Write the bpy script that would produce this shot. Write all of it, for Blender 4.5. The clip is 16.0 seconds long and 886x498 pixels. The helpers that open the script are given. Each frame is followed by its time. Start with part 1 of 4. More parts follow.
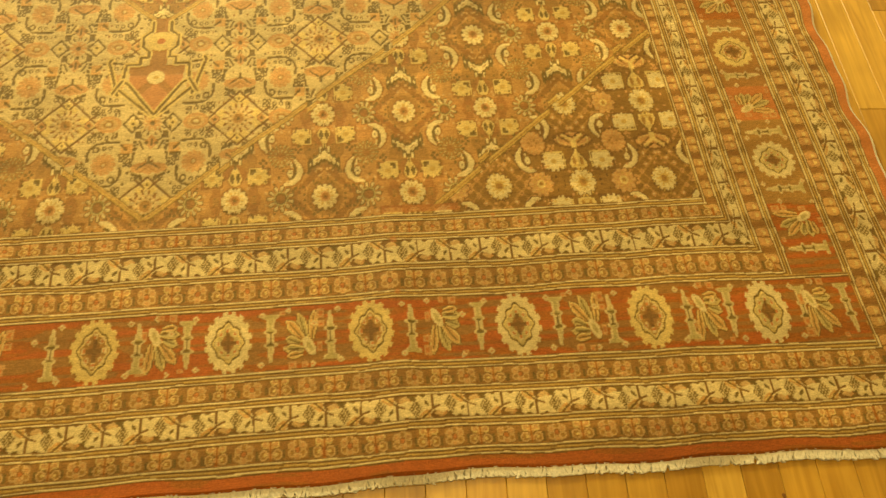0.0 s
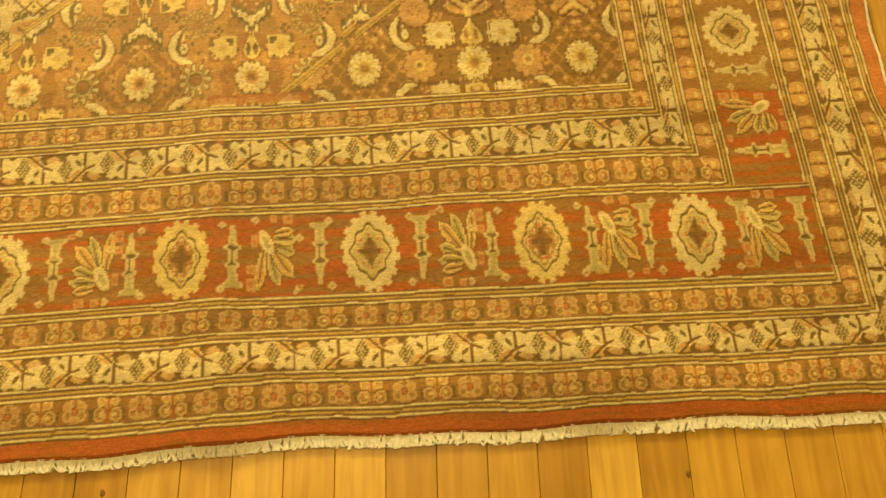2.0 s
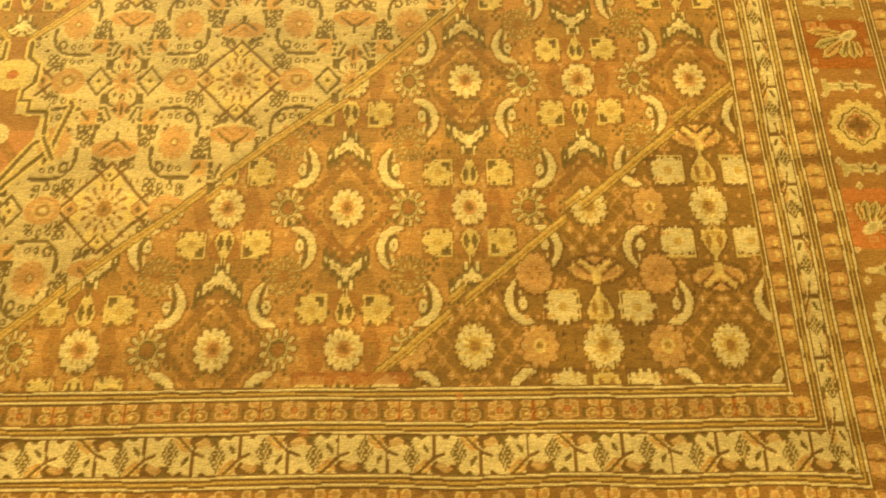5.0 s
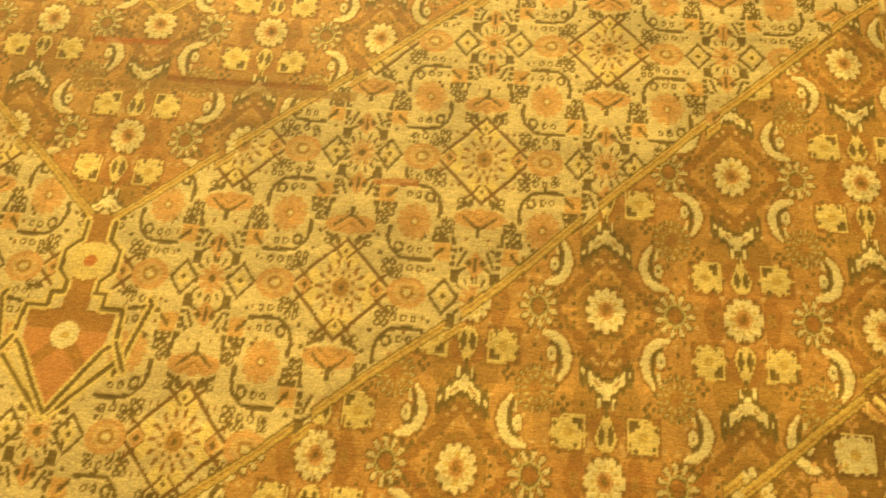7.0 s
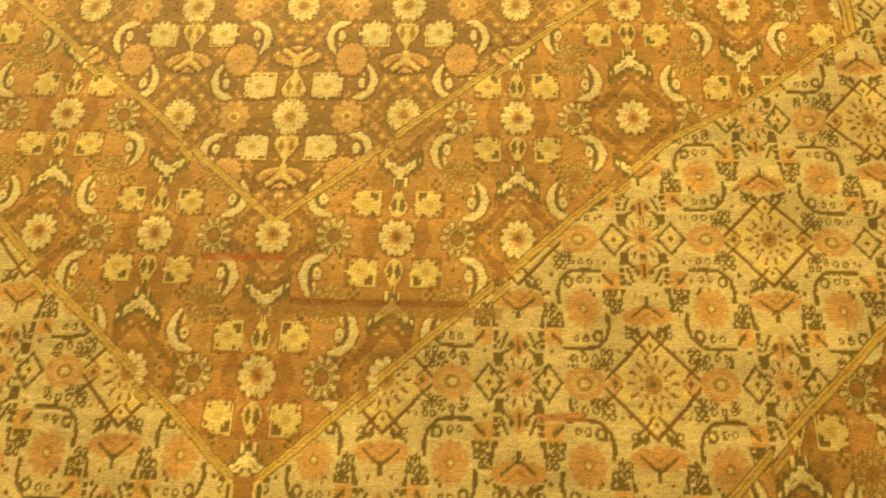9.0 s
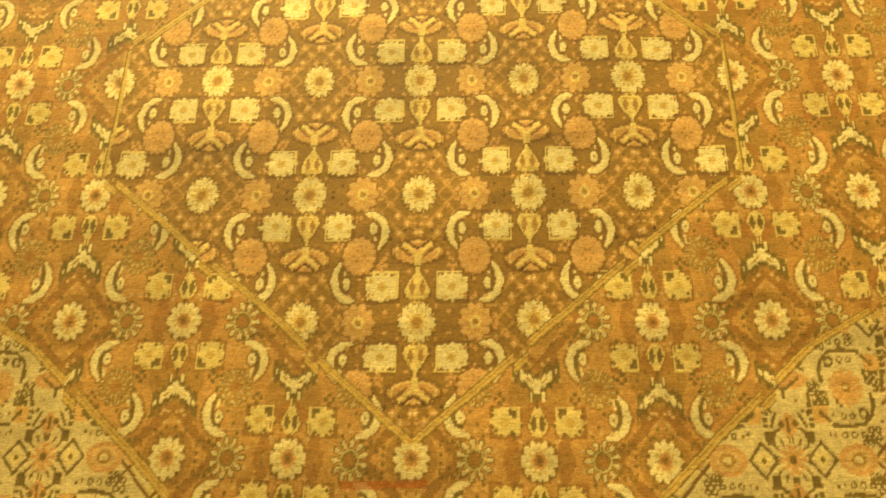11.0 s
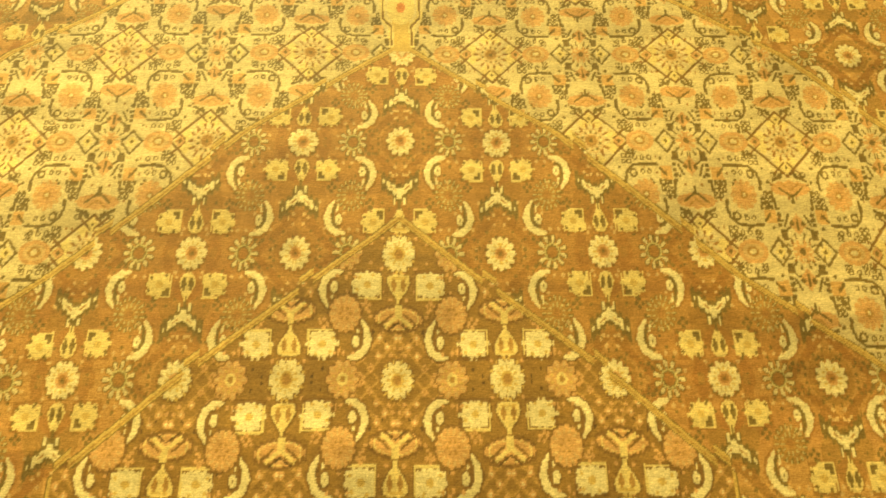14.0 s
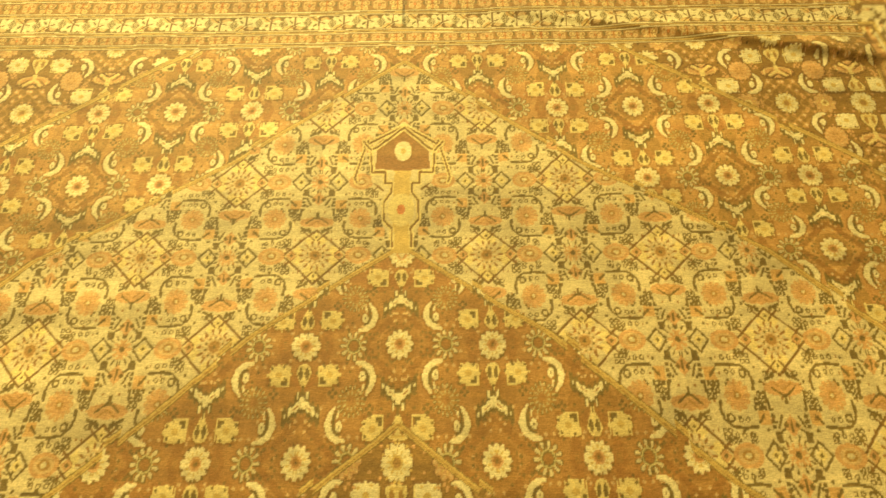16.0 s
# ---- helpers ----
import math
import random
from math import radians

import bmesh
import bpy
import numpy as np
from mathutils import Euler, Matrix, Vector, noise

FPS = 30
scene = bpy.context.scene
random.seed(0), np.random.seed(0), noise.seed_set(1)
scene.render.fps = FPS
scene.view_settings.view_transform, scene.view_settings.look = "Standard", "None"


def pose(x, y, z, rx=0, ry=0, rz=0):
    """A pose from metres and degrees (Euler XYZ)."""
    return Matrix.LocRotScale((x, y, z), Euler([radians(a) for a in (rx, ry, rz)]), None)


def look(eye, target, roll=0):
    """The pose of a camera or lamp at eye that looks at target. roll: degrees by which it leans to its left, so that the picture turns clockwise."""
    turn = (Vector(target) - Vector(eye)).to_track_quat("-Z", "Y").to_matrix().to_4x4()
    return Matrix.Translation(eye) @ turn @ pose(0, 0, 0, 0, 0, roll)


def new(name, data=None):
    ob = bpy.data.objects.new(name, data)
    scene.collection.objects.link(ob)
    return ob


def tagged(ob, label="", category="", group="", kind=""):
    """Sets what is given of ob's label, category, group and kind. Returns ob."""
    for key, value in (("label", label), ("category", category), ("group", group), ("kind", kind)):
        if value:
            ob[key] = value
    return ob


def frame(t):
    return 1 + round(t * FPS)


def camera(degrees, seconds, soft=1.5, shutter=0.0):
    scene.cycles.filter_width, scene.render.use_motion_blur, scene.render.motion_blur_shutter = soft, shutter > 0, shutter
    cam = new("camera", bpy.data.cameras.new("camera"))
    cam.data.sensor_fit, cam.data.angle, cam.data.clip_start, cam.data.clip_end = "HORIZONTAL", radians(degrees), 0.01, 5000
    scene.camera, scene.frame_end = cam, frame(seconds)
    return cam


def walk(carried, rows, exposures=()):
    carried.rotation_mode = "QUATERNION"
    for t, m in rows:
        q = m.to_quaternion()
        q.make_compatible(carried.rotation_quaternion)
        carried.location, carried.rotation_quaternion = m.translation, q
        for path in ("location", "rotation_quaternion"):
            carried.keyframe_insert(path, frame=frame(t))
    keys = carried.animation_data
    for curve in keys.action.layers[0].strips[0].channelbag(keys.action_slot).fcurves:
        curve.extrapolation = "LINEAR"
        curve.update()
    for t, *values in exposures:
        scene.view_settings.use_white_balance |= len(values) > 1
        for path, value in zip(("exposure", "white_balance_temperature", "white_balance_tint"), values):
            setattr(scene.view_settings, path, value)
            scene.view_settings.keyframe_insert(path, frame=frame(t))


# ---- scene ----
cam = camera(58.5, 16.0, soft=1.45)
PATH = [
    (0, (0.38, -2.064, 1.202), (0.584, -1.066, -0.52), 6.4),
    (0.5, (0.464, -1.993, 1.121), (0.647, -1.078, -0.648), 7.5),
    (1, (0.549, -1.948, 1.049), (0.689, -1.117, -0.764), 5.5),
    (1.5, (0.624, -1.919, 1.006), (0.738, -1.179, -0.849), 3.1),
    (2, (0.679, -1.895, 0.98), (0.777, -1.192, -0.89), 3.2),
    (2.5, (0.706, -1.859, 0.978), (0.815, -1.16, -0.893), 6.0),
    (3, (0.696, -1.827, 0.999), (0.821, -1.092, -0.857), 7.4),
    (3.5, (0.652, -1.77, 1.007), (0.781, -1.001, -0.835), 7.4),
    (4, (0.593, -1.676, 1.005), (0.716, -0.918, -0.842), 6.7),
    (4.2, (0.581, -1.639, 0.991), (0.703, -0.889, -0.859), 6.5),
    (6.3, (0.575, -1.311, 0.897), (0.459, -0.493, -0.924), -4.6),
    (6.5, (0.547, -1.283, 0.887), (0.425, -0.458, -0.931), -5.1),
    (7, (0.501, -1.196, 0.889), (0.375, -0.361, -0.924), -3.5),
    (7.5, (0.486, -1.08, 0.898), (0.333, -0.259, -0.92), -4.9),
    (8, (0.428, -1.0, 0.902), (0.246, -0.194, -0.92), -8.2),
    (8.5, (0.327, -0.945, 0.916), (0.185, -0.148, -0.914), -9.8),
    (9, (0.271, -0.89, 0.94), (0.178, -0.093, -0.892), -5.3),
    (9.2, (0.25, -0.853, 0.962), (0.172, -0.061, -0.873), -3.8),
    (11.3, (0.07, -0.551, 1.045), (0.0, 0.221, -0.798), -5.2),
    (11.5, (0.073, -0.507, 1.055), (0.012, 0.262, -0.79), -3.9),
    (12, (0.07, -0.404, 1.077), (0.019, 0.356, -0.773), -0.3),
    (12.5, (0.05, -0.306, 1.083), (-0.005, 0.467, -0.761), -0.9),
    (13, (0.015, -0.209, 1.099), (-0.007, 0.585, -0.737), -3.2),
    (13.5, (0.014, -0.114, 1.116), (0.043, 0.697, -0.712), -0.0),
    (14, (0.038, 0.004, 1.125), (0.089, 0.838, -0.692), 3.1),
    (14.5, (0.05, 0.092, 1.127), (0.087, 0.967, -0.67), 2.7),
    (15, (0.064, 0.143, 1.151), (0.08, 1.063, -0.624), 1.1),
    (15.5, (0.076, 0.15, 1.187), (0.077, 1.14, -0.55), -0.3),
    (16, (0.081, 0.126, 1.241), (0.077, 1.196, -0.449), -1.0),
]
walk(cam, [(t, look(eye, target, roll)) for t, eye, target, roll in PATH], exposures=[(0, 0.25, 6500, 11), (2.5, 0.54, 6500, 11), (4.2, 0.50, 6500, 10), (7, 0.37, 6500, 6), (9, 0.20, 6500, 8), (11.5, 0.06, 6300, 0), (13.5, 0.02, 6100, -3), (16, -0.24, 5900, 1)])

# ---- light: a long warm lamp ahead to one side and one overhead, in a closed room ----
world = bpy.data.worlds.new("world")
scene.world = world
world.use_nodes = True
world.node_tree.nodes["Background"].inputs[0].default_value = (1.0, 0.8, 0.5, 1)
world.node_tree.nodes["Background"].inputs[1].default_value = 0.05


def area_lamp(name, eye, target, size, power, colour):
    data = bpy.data.lights.new(name, "AREA")
    data.shape, data.size, data.size_y, data.energy, data.color = "RECTANGLE", size[0], size[1], power, colour
    ob = new(name, data)
    ob.matrix_world = look(eye, target)
    return ob


WARM = (1.0, 0.81, 0.315)
area_lamp("ceiling_lamp_light", (0.3, -0.7, 2.55), (0.3, -0.7, 0), (1.6, 1.6), 15, WARM)
area_lamp("far_lamp_light", (-1.05, 3.35, 2.2), (-0.1, 0.6, 0), (2.8, 0.8), 275, WARM)


# ---- materials ----
def material(name):
    m = bpy.data.materials.new(name)
    m.use_nodes = True
    return m, m.node_tree.nodes, m.node_tree.links, m.node_tree.nodes["Principled BSDF"]


def mix(nodes, links, kind, fac, a, b):
    n = nodes.new("ShaderNodeMix")
    n.data_type, n.blend_type = "RGBA", kind
    for socket, value in ((n.inputs[0], fac), (n.inputs[6], a), (n.inputs[7], b)):
        if hasattr(value, "is_output"):
            links.new(value, socket)
        else:
            socket.default_value = value
    return n.outputs[2]


def noise_at(nodes, links, scale, detail=3.0, stretch=(1, 1, 1), rough=0.5):
    co = nodes.new("ShaderNodeTexCoord")
    mp = nodes.new("ShaderNodeMapping")
    mp.inputs["Scale"].default_value = stretch
    tx = nodes.new("ShaderNodeTexNoise")
    tx.inputs["Scale"].default_value, tx.inputs["Detail"].default_value, tx.inputs["Roughness"].default_value = scale, detail, rough
    links.new(co.outputs["Object"], mp.inputs[0])
    links.new(mp.outputs[0], tx.inputs["Vector"])
    return tx.outputs["Fac"]


def ramp(nodes, links, fac, stops):
    n = nodes.new("ShaderNodeValToRGB")
    while len(n.color_ramp.elements) < len(stops):
        n.color_ramp.elements.new(0.5)
    for e, (p, c) in zip(n.color_ramp.elements, stops):
        e.position, e.color = p, (*c, 1) if len(c) == 3 else c
    links.new(fac, n.inputs[0])
    return n.outputs[0]


def bump(nodes, links, height, strength, distance):
    n = nodes.new("ShaderNodeBump")
    n.inputs["Strength"].default_value, n.inputs["Distance"].default_value = strength, distance
    links.new(height, n.inputs["Height"])
    return n.outputs[0]


def wool_material():
    m, nodes, links, bsdf = material("knotted_wool")
    dye = nodes.new("ShaderNodeAttribute")
    dye.attribute_name = "dye"
    grain = noise_at(nodes, links, 420, 3, (1, 1, 1), 0.7)
    rows = noise_at(nodes, links, 26, 4, (0.12, 1, 1), 0.6)
    weft = noise_at(nodes, links, 520, 2, (0.22, 1, 1), 0.6)
    wear = noise_at(nodes, links, 2.6, 4)
    c = mix(nodes, links, "MULTIPLY", 1.0, dye.outputs["Color"], ramp(nodes, links, grain, [(0.25, (0.76, 0.74, 0.72)), (0.75, (1.2, 1.2, 1.2))]))
    c = mix(nodes, links, "MULTIPLY", 1.0, c, ramp(nodes, links, weft, [(0.3, (0.80, 0.78, 0.76)), (0.7, (1.18, 1.18, 1.18))]))
    c = mix(nodes, links, "MULTIPLY", 1.0, c, ramp(nodes, links, rows, [(0.3, (0.84, 0.82, 0.8)), (0.7, (1.14, 1.14, 1.14))]))
    c = mix(nodes, links, "MULTIPLY", 1.0, c, ramp(nodes, links, wear, [(0.3, (0.9, 0.9, 0.9)), (0.7, (1.08, 1.08, 1.06))]))
    links.new(c, bsdf.inputs["Base Color"])
    bsdf.inputs["Roughness"].default_value = 0.52
    bsdf.inputs["Specular IOR Level"].default_value = 0.18
    bsdf.inputs["Sheen Weight"].default_value = 0.22
    bsdf.inputs["Sheen Roughness"].default_value = 0.38
    bsdf.inputs["Sheen Tint"].default_value = (1.0, 0.96, 0.88, 1)
    links.new(bump(nodes, links, grain, 0.5, 0.0015), bsdf.inputs["Normal"])
    return m


def wood_material():
    m, nodes, links, bsdf = material("varnished_oak")
    info = nodes.new("ShaderNodeObjectInfo")
    geo = nodes.new("ShaderNodeNewGeometry")
    add = nodes.new("ShaderNodeMath")
    add.operation = "ADD"
    links.new(info.outputs["Random"], add.inputs[0])
    links.new(geo.outputs["Random Per Island"], add.inputs[1])
    wrap = nodes.new("ShaderNodeMath")
    wrap.operation = "FRACT"
    links.new(add.outputs[0], wrap.inputs[0])
    tone = ramp(nodes, links, wrap.outputs[0], [(0.0, (0.40, 0.225, 0.032)), (0.35, (0.49, 0.295, 0.045)), (0.7, (0.55, 0.34, 0.055)), (1.0, (0.64, 0.43, 0.09))])
    co = nodes.new("ShaderNodeTexCoord")
    off = nodes.new("ShaderNodeVectorMath")
    off.operation = "MULTIPLY_ADD"
    off.inputs[1].default_value = (1, 1, 1)
    links.new(co.outputs["Object"], off.inputs[0])
    spread = nodes.new("ShaderNodeVectorMath")
    spread.operation = "SCALE"
    spread.inputs[0].default_value = (7.3, 3.1, 5.7)
    links.new(wrap.outputs[0], spread.inputs["Scale"])
    links.new(spread.outputs[0], off.inputs[2])
    mp = nodes.new("ShaderNodeMapping")
    mp.inputs["Scale"].default_value = (1, 0.07, 1)
    links.new(off.outputs[0], mp.inputs[0])
    tx = nodes.new("ShaderNodeTexNoise")
    tx.inputs["Scale"].default_value, tx.inputs["Detail"].default_value, tx.inputs["Distortion"].default_value = 60, 5, 1.2
    links.new(mp.outputs[0], tx.inputs["Vector"])
    c = mix(nodes, links, "MULTIPLY", 1.0, tone, ramp(nodes, links, tx.outputs["Fac"], [(0.3, (0.78, 0.72, 0.62)), (0.65, (1.06, 1.06, 1.06))]))
    blot = nodes.new("ShaderNodeTexNoise")
    blot.inputs["Scale"].default_value = 9
    links.new(off.outputs[0], blot.inputs["Vector"])
    c = mix(nodes, links, "MULTIPLY", 1.0, c, ramp(nodes, links, blot.outputs["Fac"], [(0.3, (0.86, 0.84, 0.8)), (0.7, (1.08, 1.08, 1.08))]))
    links.new(c, bsdf.inputs["Base Color"])
    bsdf.inputs["Roughness"].default_value = 0.32
    bsdf.inputs["Coat Weight"].default_value = 0.25
    bsdf.inputs["Coat Roughness"].default_value = 0.2
    links.new(bump(nodes, links, tx.outputs["Fac"], 0.12, 0.001), bsdf.inputs["Normal"])
    return m


def plain_material(name, colour, rough=0.8, scale=30.0, swing=0.12):
    m, nodes, links, bsdf = material(name)
    n = noise_at(nodes, links, scale, 4)
    lo, hi = tuple(v * (1 - swing) for v in colour), tuple(min(1, v * (1 + swing)) for v in colour)
    links.new(ramp(nodes, links, n, [(0.3, lo), (0.7, hi)]), bsdf.inputs["Base Color"])
    bsdf.inputs["Roughness"].default_value = rough
    links.new(bump(nodes, links, n, 0.2, 0.001), bsdf.inputs["Normal"])
    return m


WOOL = wool_material()
WOOD = wood_material()
KNOT_WOOD = plain_material("dark_wood_knot", (0.17, 0.075, 0.02), 0.45, 200)
COTTON = plain_material("unbleached_cotton", (0.70, 0.69, 0.64), 0.95, 300, 0.18)
PLASTER = plain_material("painted_plaster", (0.72, 0.66, 0.52), 0.9, 14, 0.04)
SUBFLOOR = plain_material("dark_joint", (0.10, 0.055, 0.015), 0.9, 40)


def box(bm, lo, hi):
    v = [bm.verts.new((x, y, z)) for x in (lo[0], hi[0]) for y in (lo[1], hi[1]) for z in (lo[2], hi[2])]
    for f in ((0, 1, 3, 2), (4, 6, 7, 5), (0, 4, 5, 1), (2, 3, 7, 6), (0, 2, 6, 4), (1, 5, 7, 3)):
        bm.faces.new([v[i] for i in f])


def finish(name, bm, mat, parent=None, label=""):
    bmesh.ops.recalc_face_normals(bm, faces=bm.faces)
    me = bpy.data.meshes.new(name)
    bm.to_mesh(me)
    bm.free()
    me.materials.append(mat)
    ob = new(name, me)
    if parent:
        ob.parent = parent
    if label:
        ob["label"] = label
    return ob


# ---- the room: floor bed, walls and ceiling ----
FLOOR_Z = -0.011
ROOM = (-3.4, 3.2, -4.2, 4.4)
for name, lo, hi, mat, label in (
        ("wall_north", (ROOM[0] - 0.12, ROOM[3], -0.1), (ROOM[1] + 0.12, ROOM[3] + 0.12, 2.72), PLASTER, "plain warm white plaster wall of the room"),
        ("wall_south", (ROOM[0] - 0.12, ROOM[2] - 0.12, -0.1), (ROOM[1] + 0.12, ROOM[2], 2.72), PLASTER, "plain warm white plaster wall of the room"),
        ("wall_east", (ROOM[1], ROOM[2], -0.1), (ROOM[1] + 0.12, ROOM[3], 2.72), PLASTER, "plain warm white plaster wall of the room"),
        ("wall_west", (ROOM[0] - 0.12, ROOM[2], -0.1), (ROOM[0], ROOM[3], 2.72), PLASTER, "plain warm white plaster wall of the room"),
        ("ceiling", (ROOM[0], ROOM[2], 2.62), (ROOM[1], ROOM[3], 2.72), PLASTER, "plain warm white plaster ceiling")):
    bm = bmesh.new()
    box(bm, lo, hi)
    tagged(finish(name, bm, mat), label, "ceiling" if name == "ceiling" else "wall", kind="structure")
# ---- the carpet: its design, drawn knot by knot ----
P = 0.16                                   # columns of the all-over pattern
ROWS = [-1.44, -1.24, -1.05, -0.85, -0.653, -0.464, -0.28, -0.085, 0.115, 0.311, 0.513, 0.718, 0.90, 1.07, 1.26, 1.45, 1.65]
FIELD_X, FIELD_Y0, FIELD_Y1 = 1.018, -1.297, 1.455
# widths of the border bands from the field outward, at the fringed ends and along the sides
BAND = [0, 1, 2, 3, 4, 5, 6, 7, 8]
END_D = [0.0, 0.040, 0.101, 0.154, 0.284, 0.329, 0.384, 0.430, 0.461]
SIDE_D = [0.0, 0.036, 0.074, 0.115, 0.226, 0.267, 0.318, 0.354, 0.386]


def smooth_noise(shape, cells, rng):
    """A soft random field between -1 and 1."""
    grid = rng.uniform(-1, 1, (cells[0] + 2, cells[1] + 2))
    r, c = np.linspace(0, cells[0], shape[0]), np.linspace(0, cells[1], shape[1])
    ri, ci = np.minimum(r.astype(int), cells[0] - 1), np.minimum(c.astype(int), cells[1] - 1)
    rf, cf = (r - ri)[:, None], (c - ci)[None, :]
    rf, cf = rf * rf * (3 - 2 * rf), cf * cf * (3 - 2 * cf)
    g = lambda a, b: grid[np.ix_(ri + a, ci + b)]
    return (g(0, 0) * (1 - cf) + g(0, 1) * cf) * (1 - rf) + (g(1, 0) * (1 - cf) + g(1, 1) * cf) * rf


rng = np.random.default_rng(7)


def spaced(stops, steps):
    """Knots between the stops at about these steps, in whole fours."""
    parts = [np.linspace(a, b, 4 * round((b - a) / s / 4) + 1)[:-1] for a, b, s in zip(stops, stops[1:], steps)]
    return np.append(np.concatenate(parts), stops[-1])


# knots are small where the carpet is seen from near, larger in the corner and edges that stay far off
xs = spaced([-FIELD_X - SIDE_D[-1], -0.96, -0.50, FIELD_X, FIELD_X + SIDE_D[-1]], [0.0021, 0.0021, 0.0021, 0.0018])
ys = spaced([FIELD_Y0 - END_D[-1], FIELD_Y0 + 0.01, -0.75, -0.40, 1.62, FIELD_Y1 + END_D[-1]], [0.00145, 0.0022, 0.0022, 0.0022, 0.0022])
KNOT = 0.002
X0, Y0 = np.meshgrid(xs, ys)
SHAPE = X0.shape
# the weaver's hand: lines that waver a little
X = X0 + 0.0024 * smooth_noise(SHAPE, (30, 24), rng) + 0.0006 * smooth_noise(SHAPE, (160, 120), rng)
Y = Y0 + 0.0026 * smooth_noise(SHAPE, (30, 24), rng) + 0.0006 * smooth_noise(SHAPE, (160, 120), rng)

DYES = {
    "walnut": (0.160, 0.088, 0.025), "umber": (0.075, 0.042, 0.016), "rust": (0.295, 0.152, 0.044), "madder": (0.36, 0.10, 0.018),
    "ivory": (0.505, 0.418, 0.230), "cream": (0.585, 0.505, 0.295), "clay": (0.405, 0.232, 0.076), "chestnut": (0.225, 0.130, 0.034), "moss": (0.142, 0.099, 0.030), "gold": (0.46, 0.325, 0.10), "rose": (0.45, 0.262, 0.105),
    "apricot": (0.49, 0.30, 0.112), "olive": (0.150, 0.104, 0.030), "sage": (0.39, 0.33, 0.145), "ink": (0.085, 0.055, 0.025),
    "brass": (0.335, 0.200, 0.060), "tan": (0.30, 0.172, 0.050), "brick": (0.30, 0.105, 0.016), "straw": (0.56, 0.445, 0.185), "coral": (0.43, 0.165, 0.05), "rosy": (0.42, 0.200, 0.075), "blush": (0.47, 0.325, 0.145), "bark": (0.235, 0.118, 0.034), "fox": (0.255, 0.135, 0.038),
}
# a century of light and feet has drawn the dyes together
DYES = {n: tuple(0.96 * a + 0.04 * b for a, b in zip(d, (0.31, 0.205, 0.075))) for n, d in DYES.items()}
dye = np.zeros((*SHAPE, 3))


def paint(mask, name):
    dye[mask] = DYES[name]


def tri(v, period):
    """Distance to the nearest multiple of period."""
    return np.abs((v + period / 2) % period - period / 2)


# -- field: regions --
ax = np.abs(X)
HEX_DARK = ([-0.445, -0.24, -0.05, 0.175, 0.302, 0.574], [0.0, 0.235, 0.468, 0.468, 0.332, 0.0])
HEX_RUST = ([-0.79, -0.557, -0.316, -0.233, -0.13, 0.26, 0.363, 0.473, 0.738, 0.92], [0.0, 0.259, 0.524, 0.663, 0.80, 0.80, 0.68, 0.53, 0.257, 0.0])
HEX_IVORY = ([-1.27, -1.093, -0.885, -0.629, -0.385, -0.34, 0.57, 0.775, 0.898, 1.12, 1.40], [0.0, 0.205, 0.452, 0.716, 0.973, 1.03, 1.03, 0.80, 0.679, 0.345, 0.0])


def inside(outline):
    """How far inside an outline, in metres measured square to a 45 degree edge."""
    return (np.interp(Y, outline[0], outline[1], left=-1, right=-1) - ax) * 0.707


def jog(d):
    """Lines that step aside at every column, as a hooked edge."""
    return d + 0.013 * ((ax + 0.03) % P < 0.020)


in_dark, in_rust, in_ivory = jog(inside(HEX_DARK)), jog(inside(HEX_RUST)), jog(inside(HEX_IVORY))
corner_lo = (ax - 0.49) * 0.437 - (Y + 1.297) * 0.528
corner_hi = (ax - 0.45) * 0.425 + (Y - 1.455) * 0.568
in_corner = jog(np.maximum(corner_lo / 0.685, corner_hi / 0.709))
region = np.full(SHAPE, 1)                 # 0 dark, 1 rust, 2 ivory
region[in_ivory > 0] = 2
region[in_rust > 0] = 1
region[in_dark > 0] = 0
region[in_corner > 0] = 0

# -- field: the all-over pattern of rosettes, leaves and palmettes --
A, B = X / P, np.interp(Y, ROWS, np.arange(len(ROWS)) - 1.0)
cell = np.floor(A) * 7.0 + np.floor(B) * 13.0 + np.floor(A * 2) * 3.0 + np.floor(B * 2) * 5.0
luck = (np.sin(cell * 12.9898) * 43758.5453) % 1.0
fa, fb = 1 - np.abs(A % 2 - 1), 1 - np.abs(B % 2 - 1)

(G, CREAM, LINE, ROSE, CORE, TRELLIS, STAR, LEAF, RIB, PALM, SHADE, DOT, SQUARE, RING, EYE, BEAD, BLOB, CLOVER, FRAME, CUP, WING, TICK, SPECK, PANEL) = range(24)
UNIT = 420
# u, v: place in the unit, with the trellis flower at (0, 0) and (1, 1), the vase flower at (1, 0) and (0, 1)
u, v = np.meshgrid((np.arange(UNIT) + 0.5) / UNIT, (np.arange(UNIT) + 0.5) / UNIT)


